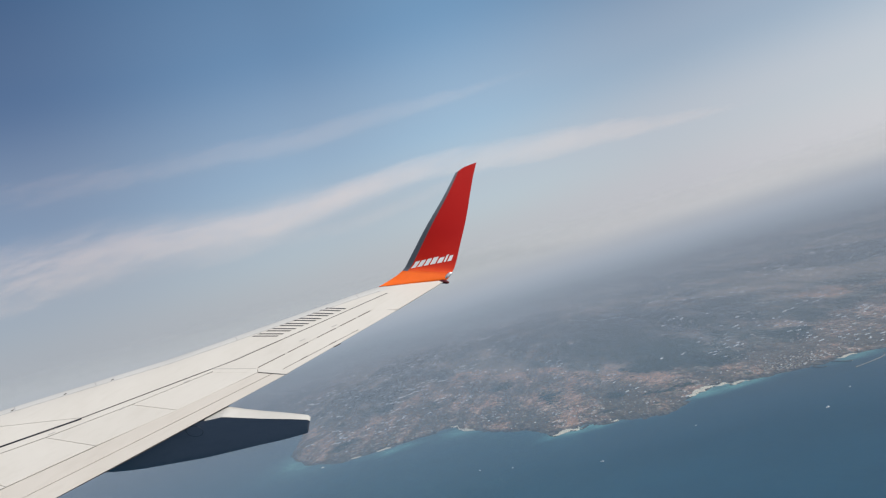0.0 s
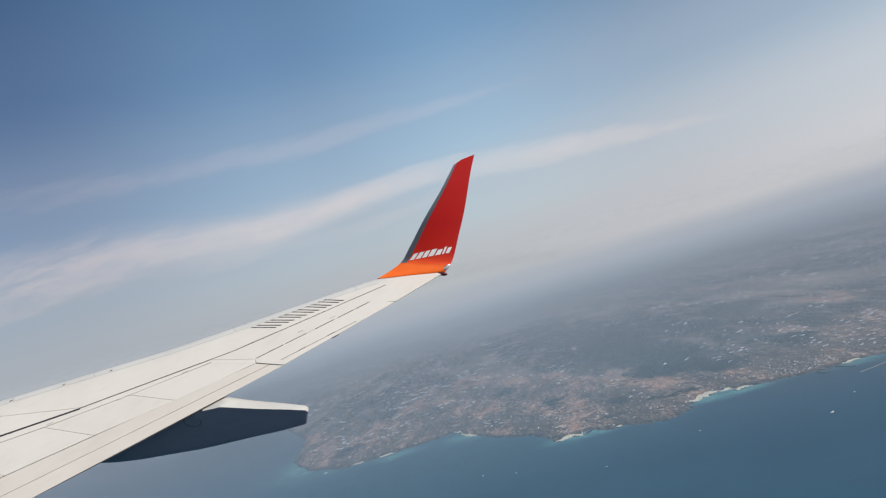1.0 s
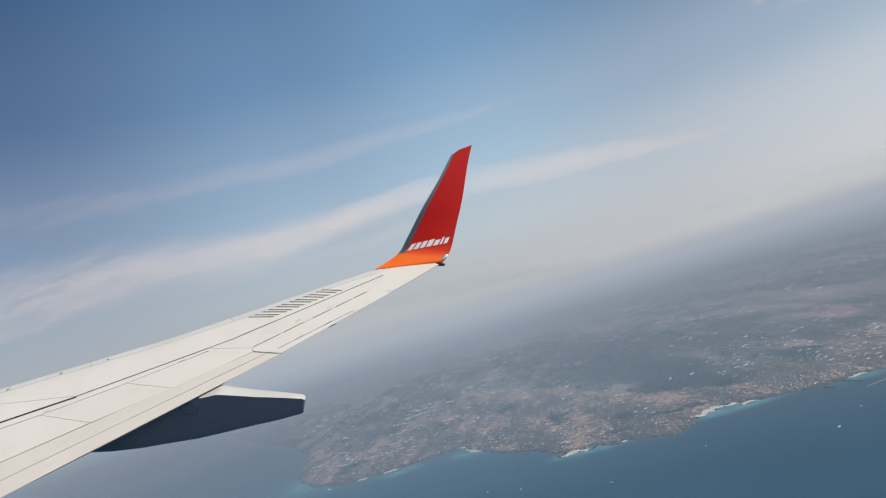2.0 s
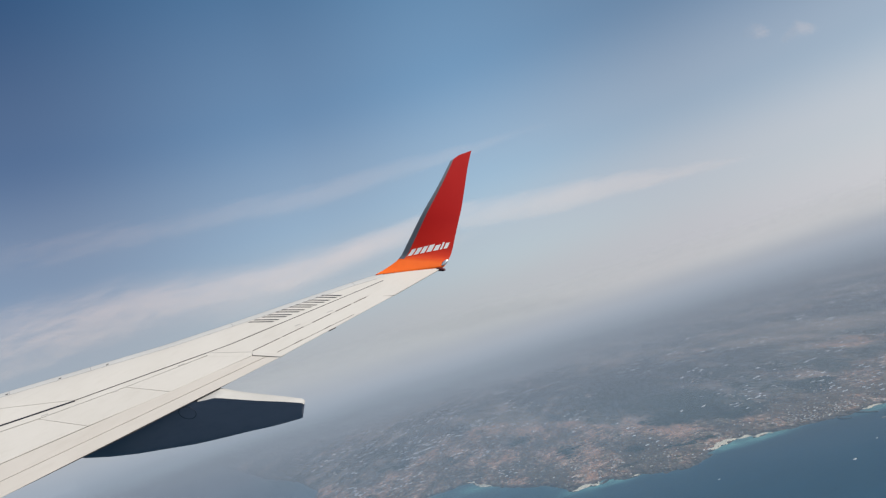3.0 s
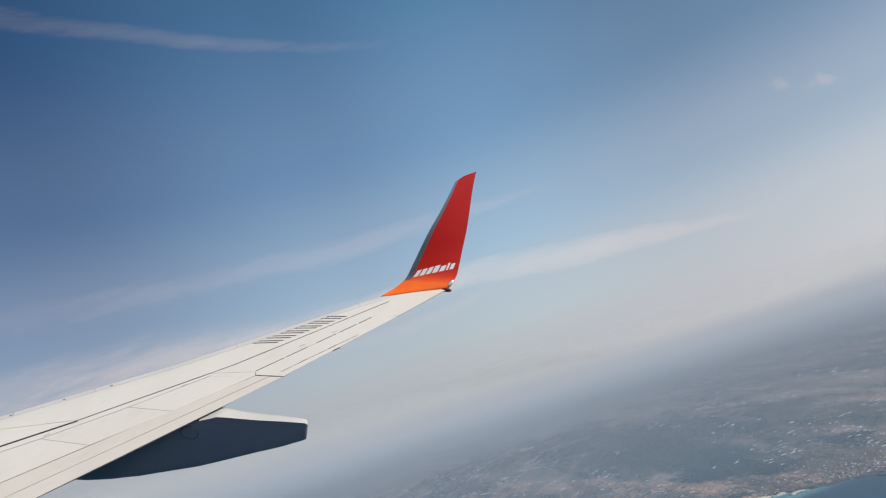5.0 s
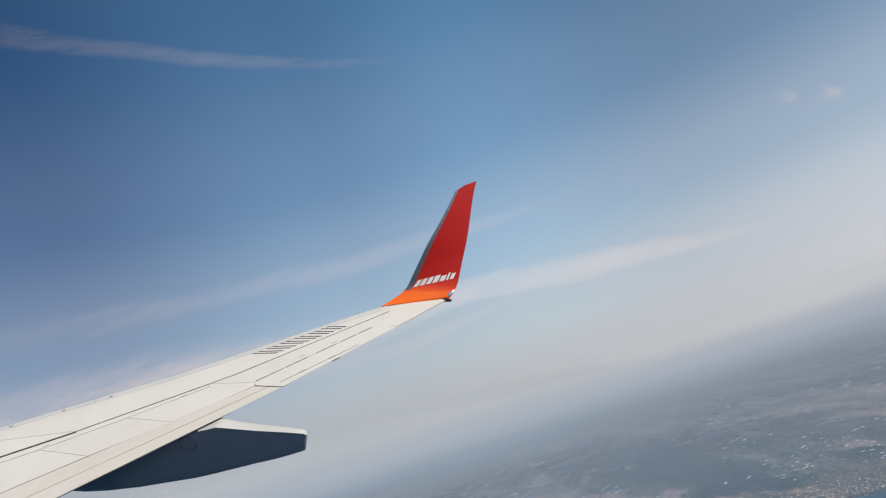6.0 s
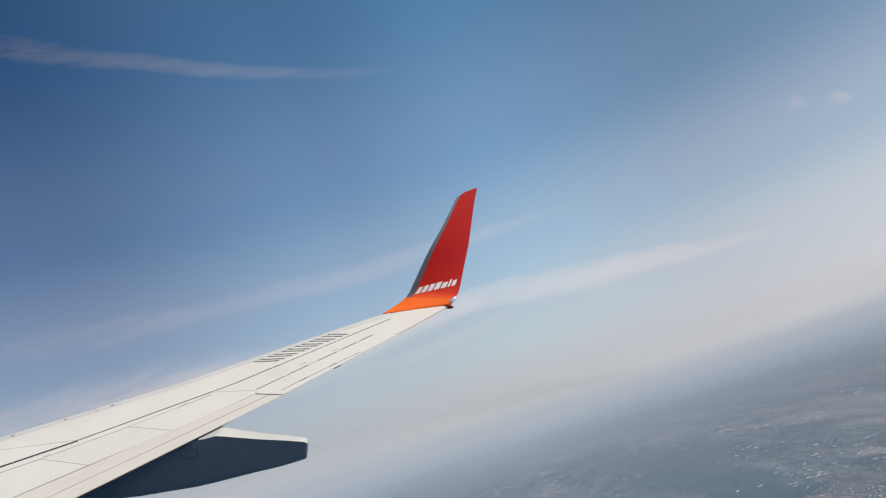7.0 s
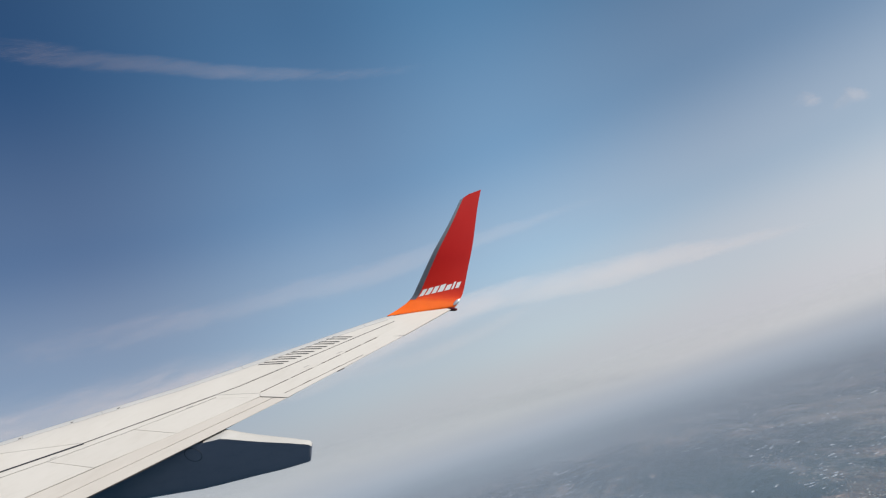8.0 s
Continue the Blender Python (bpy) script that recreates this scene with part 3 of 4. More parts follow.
def land_material():
    m = Mat("farmland_and_scrub")
    at = m.place()
    mid = m.noise(at, 0.022, 6, 0.62, stretch=(1.0, 0.25, 1.0))
    fine = m.noise(at, 0.13, 5, 0.68, stretch=(1.0, 0.2, 1.0))
    grit = m.noise(at, 0.34, 5, 0.72, stretch=(1.0, 0.2, 1.0))
    bend = m.add("ShaderNodeVectorMath", operation="ADD")
    wob = m.add("ShaderNodeTexNoise", Scale=0.06, Detail=3.0)
    swing = m.add("ShaderNodeVectorMath", operation="SCALE", Scale=7.0)
    m.join(at, wob.inputs["Vector"])
    m.join(wob.outputs["Color"], swing.inputs[0])
    m.join(at, bend.inputs[0])
    m.join(swing.outputs[0], bend.inputs[1])
    strips = m.add("ShaderNodeMapping", Scale=(1.0, 0.62, 1.0), Rotation=(0, 0, 0.12))
    m.join(bend.outputs[0], strips.inputs["Vector"])
    cells = m.add("ShaderNodeTexVoronoi", Scale=0.27, Randomness=1.0)
    walls = m.add("ShaderNodeTexVoronoi", feature="DISTANCE_TO_EDGE", Scale=0.27, Randomness=1.0)
    m.join(strips.outputs[0], cells.inputs["Vector"])
    m.join(strips.outputs[0], walls.inputs["Vector"])
    cell = m.add("ShaderNodeSeparateColor")
    m.join(cells.outputs["Color"], cell.inputs[0])
    field = m.ramp(cell.outputs[0], (0.0, (0.22, 0.15, 0.115)), (0.2, (0.66, 0.38, 0.27)), (0.38, (0.45, 0.31, 0.23)), (0.52, (0.15, 0.15, 0.10)), (0.66, (0.62, 0.40, 0.29)), (0.8, (0.86, 0.64, 0.49)), (0.9, (0.19, 0.17, 0.135)), (1.0, (0.50, 0.39, 0.31)))
    field = m.mix(m.ramp(grit, (0.35, 0.65), (0.55, 0.0)), field, (0.06, 0.06, 0.047))
    field = m.mix(m.ramp(grit, (0.58, 0.0), (0.67, 0.85)), field, (0.80, 0.70, 0.60))
    field = m.mix(m.ramp(walls.outputs["Distance"], (0.04, 0.45), (0.12, 0.0)), field, (0.05, 0.052, 0.045))
    scrub = m.ramp(fine, (0.3, (0.06, 0.068, 0.055)), (0.5, (0.13, 0.145, 0.12)), (0.66, (0.29, 0.26, 0.215)), (0.76, (0.56, 0.43, 0.34)))
    scrub = m.mix(m.ramp(grit, (0.4, 0.5), (0.6, 0.0)), scrub, (0.035, 0.045, 0.038))
    scrub = m.mix(m.ramp(grit, (0.66, 0.0), (0.74, 0.55)), scrub, (0.55, 0.52, 0.48))
    depth = m.add("ShaderNodeAttribute", attribute_name="inland").outputs["Fac"]
    tilled = m.add("ShaderNodeAttribute", attribute_name="tilled").outputs["Fac"]
    wooded = m.add("ShaderNodeAttribute", attribute_name="wooded").outputs["Fac"]
    # broad drifts of paler and darker country
    drift = m.noise(at, 0.013, 6, 0.65, stretch=(1.0, 0.15, 1.0))
    field = m.mix(m.ramp(mid, (0.43, 0.85), (0.54, 0.0)), field, m.mix(0.5, scrub, (0.16, 0.12, 0.095)))
    field = m.mix(m.ramp(mid, (0.53, 0.0), (0.65, 0.6)), field, (0.80, 0.46, 0.31))
    scrub = m.mix(m.ramp(drift, (0.5, 0.0), (0.62, 0.9)), scrub, field)
    scrub = m.mix(m.ramp(drift, (0.38, 0.75), (0.48, 0.0)), scrub, (0.025, 0.037, 0.036))
    scrub = m.mix(m.ramp(mid, (0.53, 0.0), (0.63, 0.65)), scrub, (0.46, 0.38, 0.32))
    scrub = m.mix(m.ramp(mid, (0.40, 0.6), (0.47, 0.0)), scrub, (0.03, 0.042, 0.04))
    mask = m.math("ADD", m.math("MULTIPLY", mid, 0.9), m.math("SUBTRACT", m.math("MULTIPLY", tilled, 0.75), 0.55))
    mask = m.ramp(mask, (0.15, 0.0), (0.42, 1.0))
    c = m.mix(mask, scrub, field)
    trees = m.ramp(m.math("ADD", wooded, m.math("MULTIPLY", m.math("SUBTRACT", fine, 0.5), 0.9)), (0.3, 0.0), (0.65, 0.72))
    c = m.mix(trees, c, m.ramp(grit, (0.35, (0.03, 0.045, 0.042)), (0.7, (0.07, 0.085, 0.07))))
    # wide tracts of darker woodland and paler ground that still tell apart far inland
    tract = m.noise(at, 0.0042, 5, 0.6, stretch=(1.0, 0.3, 1.0))
    inner = m.ramp(depth, (0.15, 0.0), (0.45, 1.0))
    c = m.mix(m.math("MULTIPLY", inner, m.ramp(tract, (0.40, 0.8), (0.49, 0.0))), c, (0.03, 0.042, 0.036))
    c = m.mix(m.math("MULTIPLY", inner, m.ramp(tract, (0.51, 0.0), (0.60, 0.6))), c, (0.42, 0.35, 0.28))
    shore = m.ramp(depth, (0.0, 1.0), (0.005, 0.9), (0.012, 0.0))
    c = m.mix(shore, c, m.ramp(grit, (0.4, (0.05, 0.048, 0.045)), (0.65, (0.22, 0.20, 0.17))))
    return m.finish(c, 0.95, 0.0, fine, 0.4, 1.5)


def polar_sheet(radii, angles, height):
    xs = [(r * math.sin(a), r * math.cos(a)) for r in radii for a in angles]
    return [(x, y, height(x, y)) for x, y in xs]


radii = [380 * (4900 / 380) ** (i / 300) for i in range(301)]
angles = [radians(-62 + 124 * i / 460) for i in range(461)]
land_verts = polar_sheet(radii, angles, ground_z)
ground_mesh = mesh_of("ground", land_verts, grid_faces(len(radii), len(angles)), land_material())
tilled_edge = lerp([(-2500, 3200), (-700, 1700), (-300, 1080), (-241, 1050), (-130, 1060), (-60, 1230), (11, 1215), (79, 1060), (103, 950), (143, 810), (175, 712), (216, 680), (280, 720), (340, 780), (480, 820), (2500, 1200)])
# patches of tilled land farther in, and woods: x, y, half width, half depth, weight
TILLED = ((450, 955, 40, 60, 0.9), (500, 900, 60, 30, 0.6), (160, 1220, 16, 60, 0.5), (330, 1500, 120, 120, 0.3))
WOODED = ((205, 900, 42, 130, 1.0), (170, 1150, 75, 230, 0.9), (175, 790, 28, 50, 0.9), (215, 1500, 110, 280, 0.7), (22, 955, 22, 40, 0.75), (62, 785, 13, 46, 0.65), (306, 759, 18, 24, 1.2), (217, 723, 15, 15, 1.0), (75, 1600, 45, 160, 0.7), (145, 1880, 50, 160, 0.7),
          (112, 700, 14, 30, 0.6), (-60, 960, 22, 60, 0.5), (380, 1150, 70, 120, 0.5), (150, 655, 26, 16, 0.6), (90, 640, 20, 10, 0.5), (-170, 860, 18, 40, 0.7))


def lobes(x, y, spots):
    return sum(k * math.exp(-((x - a) / w) ** 2 - ((y - b) / d) ** 2) for a, b, w, d, k in spots)


def tilled(x, y):
    v = (tilled_edge(x) + 45 * fbm(x, y * 0.5, 45, 3, 2.2) - y) / 60
    return min(1.0 / (1.0 + math.exp(-max(min(v * 3, 30), -30))) + lobes(x, y, TILLED), 1.0) * (1 - 0.5 * min(lobes(x, y, WOODED), 1))


def wooded(x, y):
    return min(lobes(x, y, WOODED) * (1.0 + 0.5 * fbm(x, y * 0.5, 30, 3, 4.0)), 1.0)


ground_mesh.attributes.new("tilled", "FLOAT", "POINT").data.foreach_set("value", [tilled(v[0], v[1]) for v in land_verts])
ground_mesh.attributes.new("wooded", "FLOAT", "POINT").data.foreach_set("value", [wooded(v[0], v[1]) for v in land_verts])
flag = ground_mesh.attributes.new("inland", "FLOAT", "POINT")
flag.data.foreach_set("value", [max(inland(v[0], v[1]), 0) / 1000 for v in land_verts])
tagged(new("ground", ground_mesh), "hazy brown and green farmland along a rocky coast", "ground", kind="structure")


def sea_material():
    m = Mat("sea_water")
    at = m.place()
    swell = m.noise(at, 0.02, 4, 0.5)
    chop = m.noise(at, 0.35, 5, 0.6, stretch=(1.0, 0.6, 1.0))
    c = m.ramp(swell, (0.3, (0.003, 0.045, 0.078)), (0.7, (0.005, 0.058, 0.098)))
    sep = m.add("ShaderNodeAttribute", attribute_name="shoal").outputs["Fac"]
    mottled = m.math("MULTIPLY", sep, m.ramp(m.noise(at, 0.06, 4, 0.6), (0.3, 0.35), (0.7, 1.0)))
    c = m.mix(mottled, c, (0.16, 0.43, 0.39))
    m.bsdf.inputs["IOR"].default_value = 1.33
    return m.finish(c, 0.3, 0.0, chop, 0.12, 0.6)


SHOALS = ((178, 613, 22, 15), (172, 606, 16, 10), (198, 603, 24, 10), (-28, 748, 22, 22), (52, 612, 18, 9), (78, 604, 18, 10), (-205, 850, 36, 60), (-100, 752, 20, 12), (278, 586, 16, 10))


def shoal(x, y):
    v = sum(math.exp(-((x - a) / w) ** 2 - ((y - b) / d) ** 2) for a, b, w, d in SHOALS)
    d = inland(x, y)
    return min(1.1 * v + 0.13 / (1 + math.exp((x - 0) / 50)) + ((0.26 if x < 60 else 0.14) * math.exp(d / (22 if x < 60 else 10)) if d < 0 else 0.0), 1.0)


sea_radii = [0.0, 150, 300] + [400 * (1000 / 400) ** (i / 100) for i in range(101)] + [1000 * 4.9 ** (i / 40) for i in range(1, 41)]
sea_angles = [radians(a) for a in range(-180, -50, 5)] + [radians(-50 + 100 * i / 240) for i in range(241)] + [radians(a) for a in range(55, 181, 5)]
sea_verts = polar_sheet(sea_radii, sea_angles, lambda x, y: 0.0)
sea_mesh = mesh_of("water", sea_verts, grid_faces(len(sea_radii), len(sea_angles)), sea_material())
flag = sea_mesh.attributes.new("shoal", "FLOAT", "POINT")
flag.data.foreach_set("value", [shoal(v[0], v[1]) if v[1] > 300 and abs(v[0]) < 900 and v[1] < 1500 else 0.0 for v in sea_verts])
tagged(new("water", sea_mesh), "deep blue sea with turquoise shallows by the beaches", "sea", kind="structure")


# ---- haze: an added sheet with distance haze painted in; it lies over the country, thickens inland and thins out above the horizon ----
HAZE_END = 4880.0


def haze_z(r):
    return 22.0 + 118.0 * (r / HAZE_END) ** 2 + 330.0 * max((r - 4300) / 580, 0.0) ** 2


def smooth(a, b, v):
    k = min(max((v - a) / (b - a), 0.0), 1.0)
    return k * k * (3 - 2 * k)


def haze_lift(x, y):
    """Degrees above the eye's level, with a ragged upper edge."""
    r = math.hypot(x, y)
    lift = math.degrees(math.atan2(haze_z(r) - 130.5, r))
    ragged = 0.22 * fbm(math.degrees(math.atan2(x, y)), lift * 2.0, 5.0, 4, 6.6)
    return lift + min(max(lift + 0.2, 0.0), 0.6) * ragged


def haze_top(x, y):
    """How much of the haze is left at this height above the horizon: it reaches higher over the open sea."""
    seaside = smooth(0.30, -0.45, x / math.hypot(x, y))
    return 1.0 - smooth(0.3, 3.3 + 0.4 * seaside, haze_lift(x, y))


def haze_material():
    m = Mat("painted_haze")
    at = m.place()
    flat = m.add("ShaderNodeVectorMath", operation="MULTIPLY")
    flat.inputs[1].default_value = (1, 1, 0)
    m.join(at, flat.inputs[0])
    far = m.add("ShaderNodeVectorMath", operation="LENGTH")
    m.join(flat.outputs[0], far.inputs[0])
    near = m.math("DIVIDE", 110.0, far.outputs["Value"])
    # aerial haze painted in: density and colour follow the distance from the origin
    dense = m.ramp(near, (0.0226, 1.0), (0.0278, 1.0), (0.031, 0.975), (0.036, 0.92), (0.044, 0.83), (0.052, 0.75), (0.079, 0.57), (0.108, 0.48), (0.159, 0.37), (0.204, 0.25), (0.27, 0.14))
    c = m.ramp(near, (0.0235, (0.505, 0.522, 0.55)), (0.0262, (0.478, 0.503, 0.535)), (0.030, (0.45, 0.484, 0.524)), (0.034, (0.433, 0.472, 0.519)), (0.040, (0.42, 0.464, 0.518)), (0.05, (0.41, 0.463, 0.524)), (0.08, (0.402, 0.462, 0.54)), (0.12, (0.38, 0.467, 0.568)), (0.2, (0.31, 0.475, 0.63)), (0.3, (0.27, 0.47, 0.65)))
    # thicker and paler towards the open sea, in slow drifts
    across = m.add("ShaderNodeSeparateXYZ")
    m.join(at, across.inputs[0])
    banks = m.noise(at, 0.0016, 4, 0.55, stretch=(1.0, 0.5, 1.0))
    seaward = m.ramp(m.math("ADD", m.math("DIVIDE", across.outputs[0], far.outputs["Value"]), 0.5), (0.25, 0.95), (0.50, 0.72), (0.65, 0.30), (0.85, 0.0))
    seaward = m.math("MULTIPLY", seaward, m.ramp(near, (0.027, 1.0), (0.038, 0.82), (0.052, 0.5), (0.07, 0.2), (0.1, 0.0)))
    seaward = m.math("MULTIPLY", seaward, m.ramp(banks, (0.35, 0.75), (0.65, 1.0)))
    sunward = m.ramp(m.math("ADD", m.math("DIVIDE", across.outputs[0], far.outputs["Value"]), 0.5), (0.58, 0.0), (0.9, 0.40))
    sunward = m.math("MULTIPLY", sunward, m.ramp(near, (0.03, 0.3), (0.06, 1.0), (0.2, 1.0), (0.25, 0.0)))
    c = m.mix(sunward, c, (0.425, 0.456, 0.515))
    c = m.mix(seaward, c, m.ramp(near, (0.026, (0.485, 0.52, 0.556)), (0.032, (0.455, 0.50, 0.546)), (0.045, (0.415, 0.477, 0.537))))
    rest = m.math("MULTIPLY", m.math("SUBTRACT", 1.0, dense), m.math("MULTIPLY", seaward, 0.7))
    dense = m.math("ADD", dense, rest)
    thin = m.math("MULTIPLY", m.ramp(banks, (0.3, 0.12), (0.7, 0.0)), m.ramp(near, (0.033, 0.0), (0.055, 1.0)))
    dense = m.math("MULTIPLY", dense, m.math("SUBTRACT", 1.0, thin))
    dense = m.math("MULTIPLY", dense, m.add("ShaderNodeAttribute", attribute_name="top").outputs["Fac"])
    # random fine grain in the density, so that the sheet is not one even film
    fine = m.add("ShaderNodeVectorMath", operation="SCALE", Scale=9.7)
    m.join(at, fine.inputs[0])
    drops = m.add("ShaderNodeTexWhiteNoise")
    m.join(fine.outputs[0], drops.inputs["Vector"])
    spread = m.math("MULTIPLY", m.math("MINIMUM", dense, m.math("SUBTRACT", 1.0, dense)), 1.9)
    dense = m.math("ADD", dense, m.math("MULTIPLY", m.math("SUBTRACT", drops.outputs["Value"], 0.5), spread))
    # high up the painted colour goes over to that of the bright air behind it
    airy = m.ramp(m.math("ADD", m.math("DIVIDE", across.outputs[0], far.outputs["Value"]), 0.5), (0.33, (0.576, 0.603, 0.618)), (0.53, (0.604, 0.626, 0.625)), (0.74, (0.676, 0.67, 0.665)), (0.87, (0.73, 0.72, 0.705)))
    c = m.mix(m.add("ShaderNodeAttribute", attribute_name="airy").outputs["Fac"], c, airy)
    clear = m.add("ShaderNodeBsdfTransparent")
    soft = m.add("ShaderNodeBsdfDiffuse")
    upright = m.add("ShaderNodeCombineXYZ", Z=1.0)
    m.join(upright.outputs[0], soft.inputs["Normal"])
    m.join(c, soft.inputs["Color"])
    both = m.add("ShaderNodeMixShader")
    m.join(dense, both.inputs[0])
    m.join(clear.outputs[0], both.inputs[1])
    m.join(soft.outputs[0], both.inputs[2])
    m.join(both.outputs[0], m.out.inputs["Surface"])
    return m.m


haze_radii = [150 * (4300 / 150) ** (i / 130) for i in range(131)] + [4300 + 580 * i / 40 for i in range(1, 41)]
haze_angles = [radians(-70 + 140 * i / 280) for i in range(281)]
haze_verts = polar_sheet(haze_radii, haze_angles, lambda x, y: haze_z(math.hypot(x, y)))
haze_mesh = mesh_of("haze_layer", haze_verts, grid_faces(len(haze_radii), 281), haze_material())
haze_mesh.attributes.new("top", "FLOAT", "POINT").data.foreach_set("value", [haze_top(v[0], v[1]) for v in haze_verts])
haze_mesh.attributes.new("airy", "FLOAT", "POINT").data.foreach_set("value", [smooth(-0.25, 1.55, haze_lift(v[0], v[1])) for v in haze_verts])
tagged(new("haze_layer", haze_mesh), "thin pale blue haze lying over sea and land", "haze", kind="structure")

# ---- clouds: high thin sheets of ice cloud, far away ----
def cloud_material(name, thick, grain, torn=1.0):
    """Ice cloud: drawn-out fibres, warped by slow eddies, broken into small ripples."""
    m = Mat(name)
    at = m.add("ShaderNodeAttribute", attribute_name="flow").outputs["Vector"]
    eddy = m.add("ShaderNodeTexNoise", Scale=0.9 * grain, Detail=3.0)
    push = m.add("ShaderNodeVectorMath", operation="SCALE", Scale=0.45)
    bent = m.add("ShaderNodeVectorMath", operation="ADD")
    m.join(at, eddy.inputs["Vector"])
    m.join(eddy.outputs["Color"], push.inputs[0])
    m.join(at, bent.inputs[0])
    m.join(push.outputs[0], bent.inputs[1])
    where = bent.outputs[0]
    broad = m.noise(where, 0.45 * grain, 3, 0.5)
    wisps = m.noise(where, 1.5 * grain, 7, 0.62)
    ripple = m.noise(where, 5.5 * grain, 5, 0.6, stretch=(1.0, 0.8, 1.0))
    body = m.add("ShaderNodeAttribute", attribute_name="body").outputs["Fac"]
    v = m.math("ADD", m.math("MULTIPLY", wisps, 0.75 * torn), m.math("MULTIPLY", broad, 0.55))
    v = m.math("ADD", v, m.math("MULTIPLY", ripple, 0.42 * torn))
    v = m.math("ADD", v, m.math("SUBTRACT", m.math("MULTIPLY", body, 0.62), 0.86 + 0.57 * (torn - 1)))
    a = m.ramp(v, (0.10, 0.0), (0.28, 0.22), (0.50, 0.62), (0.90, 1.0))
    a = m.math("MULTIPLY", m.math("MULTIPLY", a, m.ramp(body, (0.0, 0.0), (0.35, 0.75), (1.0, 1.0))), thick)
    clear, front, back = m.add("ShaderNodeBsdfTransparent"), m.add("ShaderNodeBsdfDiffuse", Color=(1.0, 0.69, 0.50, 1)), m.add("ShaderNodeBsdfTranslucent", Color=(1.0, 0.69, 0.50, 1))
    lit = m.add("ShaderNodeAddShader")
    m.join(front.outputs[0], lit.inputs[0])
    m.join(back.outputs[0], lit.inputs[1])
    both = m.add("ShaderNodeMixShader")
    m.join(a, both.inputs[0])
    m.join(clear.outputs[0], both.inputs[1])
    m.join(lit.outputs[0], both.inputs[2])
    m.join(both.outputs[0], m.out.inputs["Surface"])
    return m.m


def cirrus(name, course, material, label, distance=4400.0, n=90, m=14):
    """A cloud sheet along a course of azimuth, elevation and half width, in degrees; it leans away so that the sun lights its upper side."""
    az, el, hw = [lerp([(k, c[i]) for k, c in enumerate(course)]) for i in range(3)]
    verts, body, flow = [], [], []
    for i in range(n + 1):
        k = i / n * (len(course) - 1)
        a, b, w = radians(az(k)), radians(el(k)), radians(hw(k))
        wave = 0.05 * w * math.sin(i * 0.17) + 0.10 * w * math.sin(i * 0.06 + 1.0)
        ends = min(1.0, 0.36 + 1.1 * i / n, 6 * i / n, 4 * (n - i) / n)
        for j in range(m + 1):
            v = 2 * j / m - 1
            r = distance + v * w * distance * 1.1
            h = b + v * w + wave
            verts.append((r * math.sin(a) * math.cos(h), r * math.cos(a) * math.cos(h), 130 + r * math.sin(h)))
            body.append(max(0.0, 1 - v * v) * ends)
            flow.extend((az(k) * 0.16 - v * 0.35 * hw(k), el(k) * 0.3 + v * hw(k) * 0.55, distance * 0.01))
    me = mesh_of(name, verts, grid_faces(n + 1, m + 1), material)
    flag = me.attributes.new("body", "FLOAT", "POINT")
    flag.data.foreach_set("value", body)
    me.attributes.new("flow", "FLOAT_VECTOR", "POINT").data.foreach_set("vector", flow)
    return tagged(new(name, me), label, "cloud", kind="stuff")


thin_cloud, veil_cloud, halo_cloud = cloud_material("cirrus", 0.14, 1.5, 1.25), cloud_material("cirrus_veil", 0.066, 1.3, 1.1), cloud_material("cirrus_halo", 0.085, 0.8)
faint_cloud, puff_cloud = cloud_material("cirrus_faint", 0.045, 1.7, 1.4), cloud_material("small_cloud", 0.095, 3.4, 1.5)
cirrus("cirrus_cloud", [(-50, 8.2, 3.2), (-42, 8.2, 3.2), (-34.3, 8.4, 3.1), (-28.4, 8.95, 2.8), (-23.4, 9.2, 2.4), (-16.3, 9.3, 1.7), (-11.8, 8.95, 1.4), (-7.0, 9.3, 1.15), (-1.9, 9.6, 1.15), (3.8, 9.25, 1.25), (9.5, 8.55, 1.25), (14.6, 8.0, 1.0), (18.9, 7.4, 0.6), (22.6, 7.0, 0.4), (25.5, 6.7, 0.3)], thin_cloud, "long pinkish-white streak of cirrus above the haze", n=150)
cirrus("cirrus_cloud", [(-52, 8.6, 4.0), (-34, 8.8, 3.6), (-23, 9.2, 3.0), (-14, 8.9, 2.3), (-8, 9.0, 1.7), (-2, 9.2, 1.1), (3, 9.2, 0.6)], halo_cloud, "broad soft veil of cirrus about a brighter streak", 4380.0, n=130)
cirrus("cirrus_cloud", [(-16, 7.3, 0.4), (-10.8, 7.0, 0.8), (-5.2, 7.0, 0.65), (1.3, 7.9, 0.5), (5, 8.3, 0.25)], faint_cloud, "thin stray wisp of cirrus under a longer streak", 4420.0)
cirrus("cirrus_cloud", [(-36, 13.9, 1.3), (-31, 14.1, 1.3), (-25.6, 14.3, 1.25), (-19.4, 14.4, 1.2), (-13.0, 14.4, 1.15), (-7.2, 14.1, 1.05), (-0.6, 14.2, 0.85), (4.2, 14.1, 0.6), (8.1, 14.1, 0.4), (12.0, 13.9, 0.3)], veil_cloud, "faint upper streak of cirrus in blue sky", 4450.0, n=130)
cirrus("cirrus_cloud", [(-44, 36.2, 1.1), (-31, 34.0, 1.05), (-24, 32.8, 0.9), (-18, 31.7, 0.75), (-6, 28.9, 0.55), (3, 27.0, 0.45)], faint_cloud, "high thin wisp of cirrus in deep blue sky", 4300.0)
cirrus("small_cloud", [(25.2, 14.75, 0.3), (26.2, 14.7, 0.7), (27.3, 14.4, 0.35)], puff_cloud, "tiny white cloud wisp in pale blue sky", 4350.0, 30)
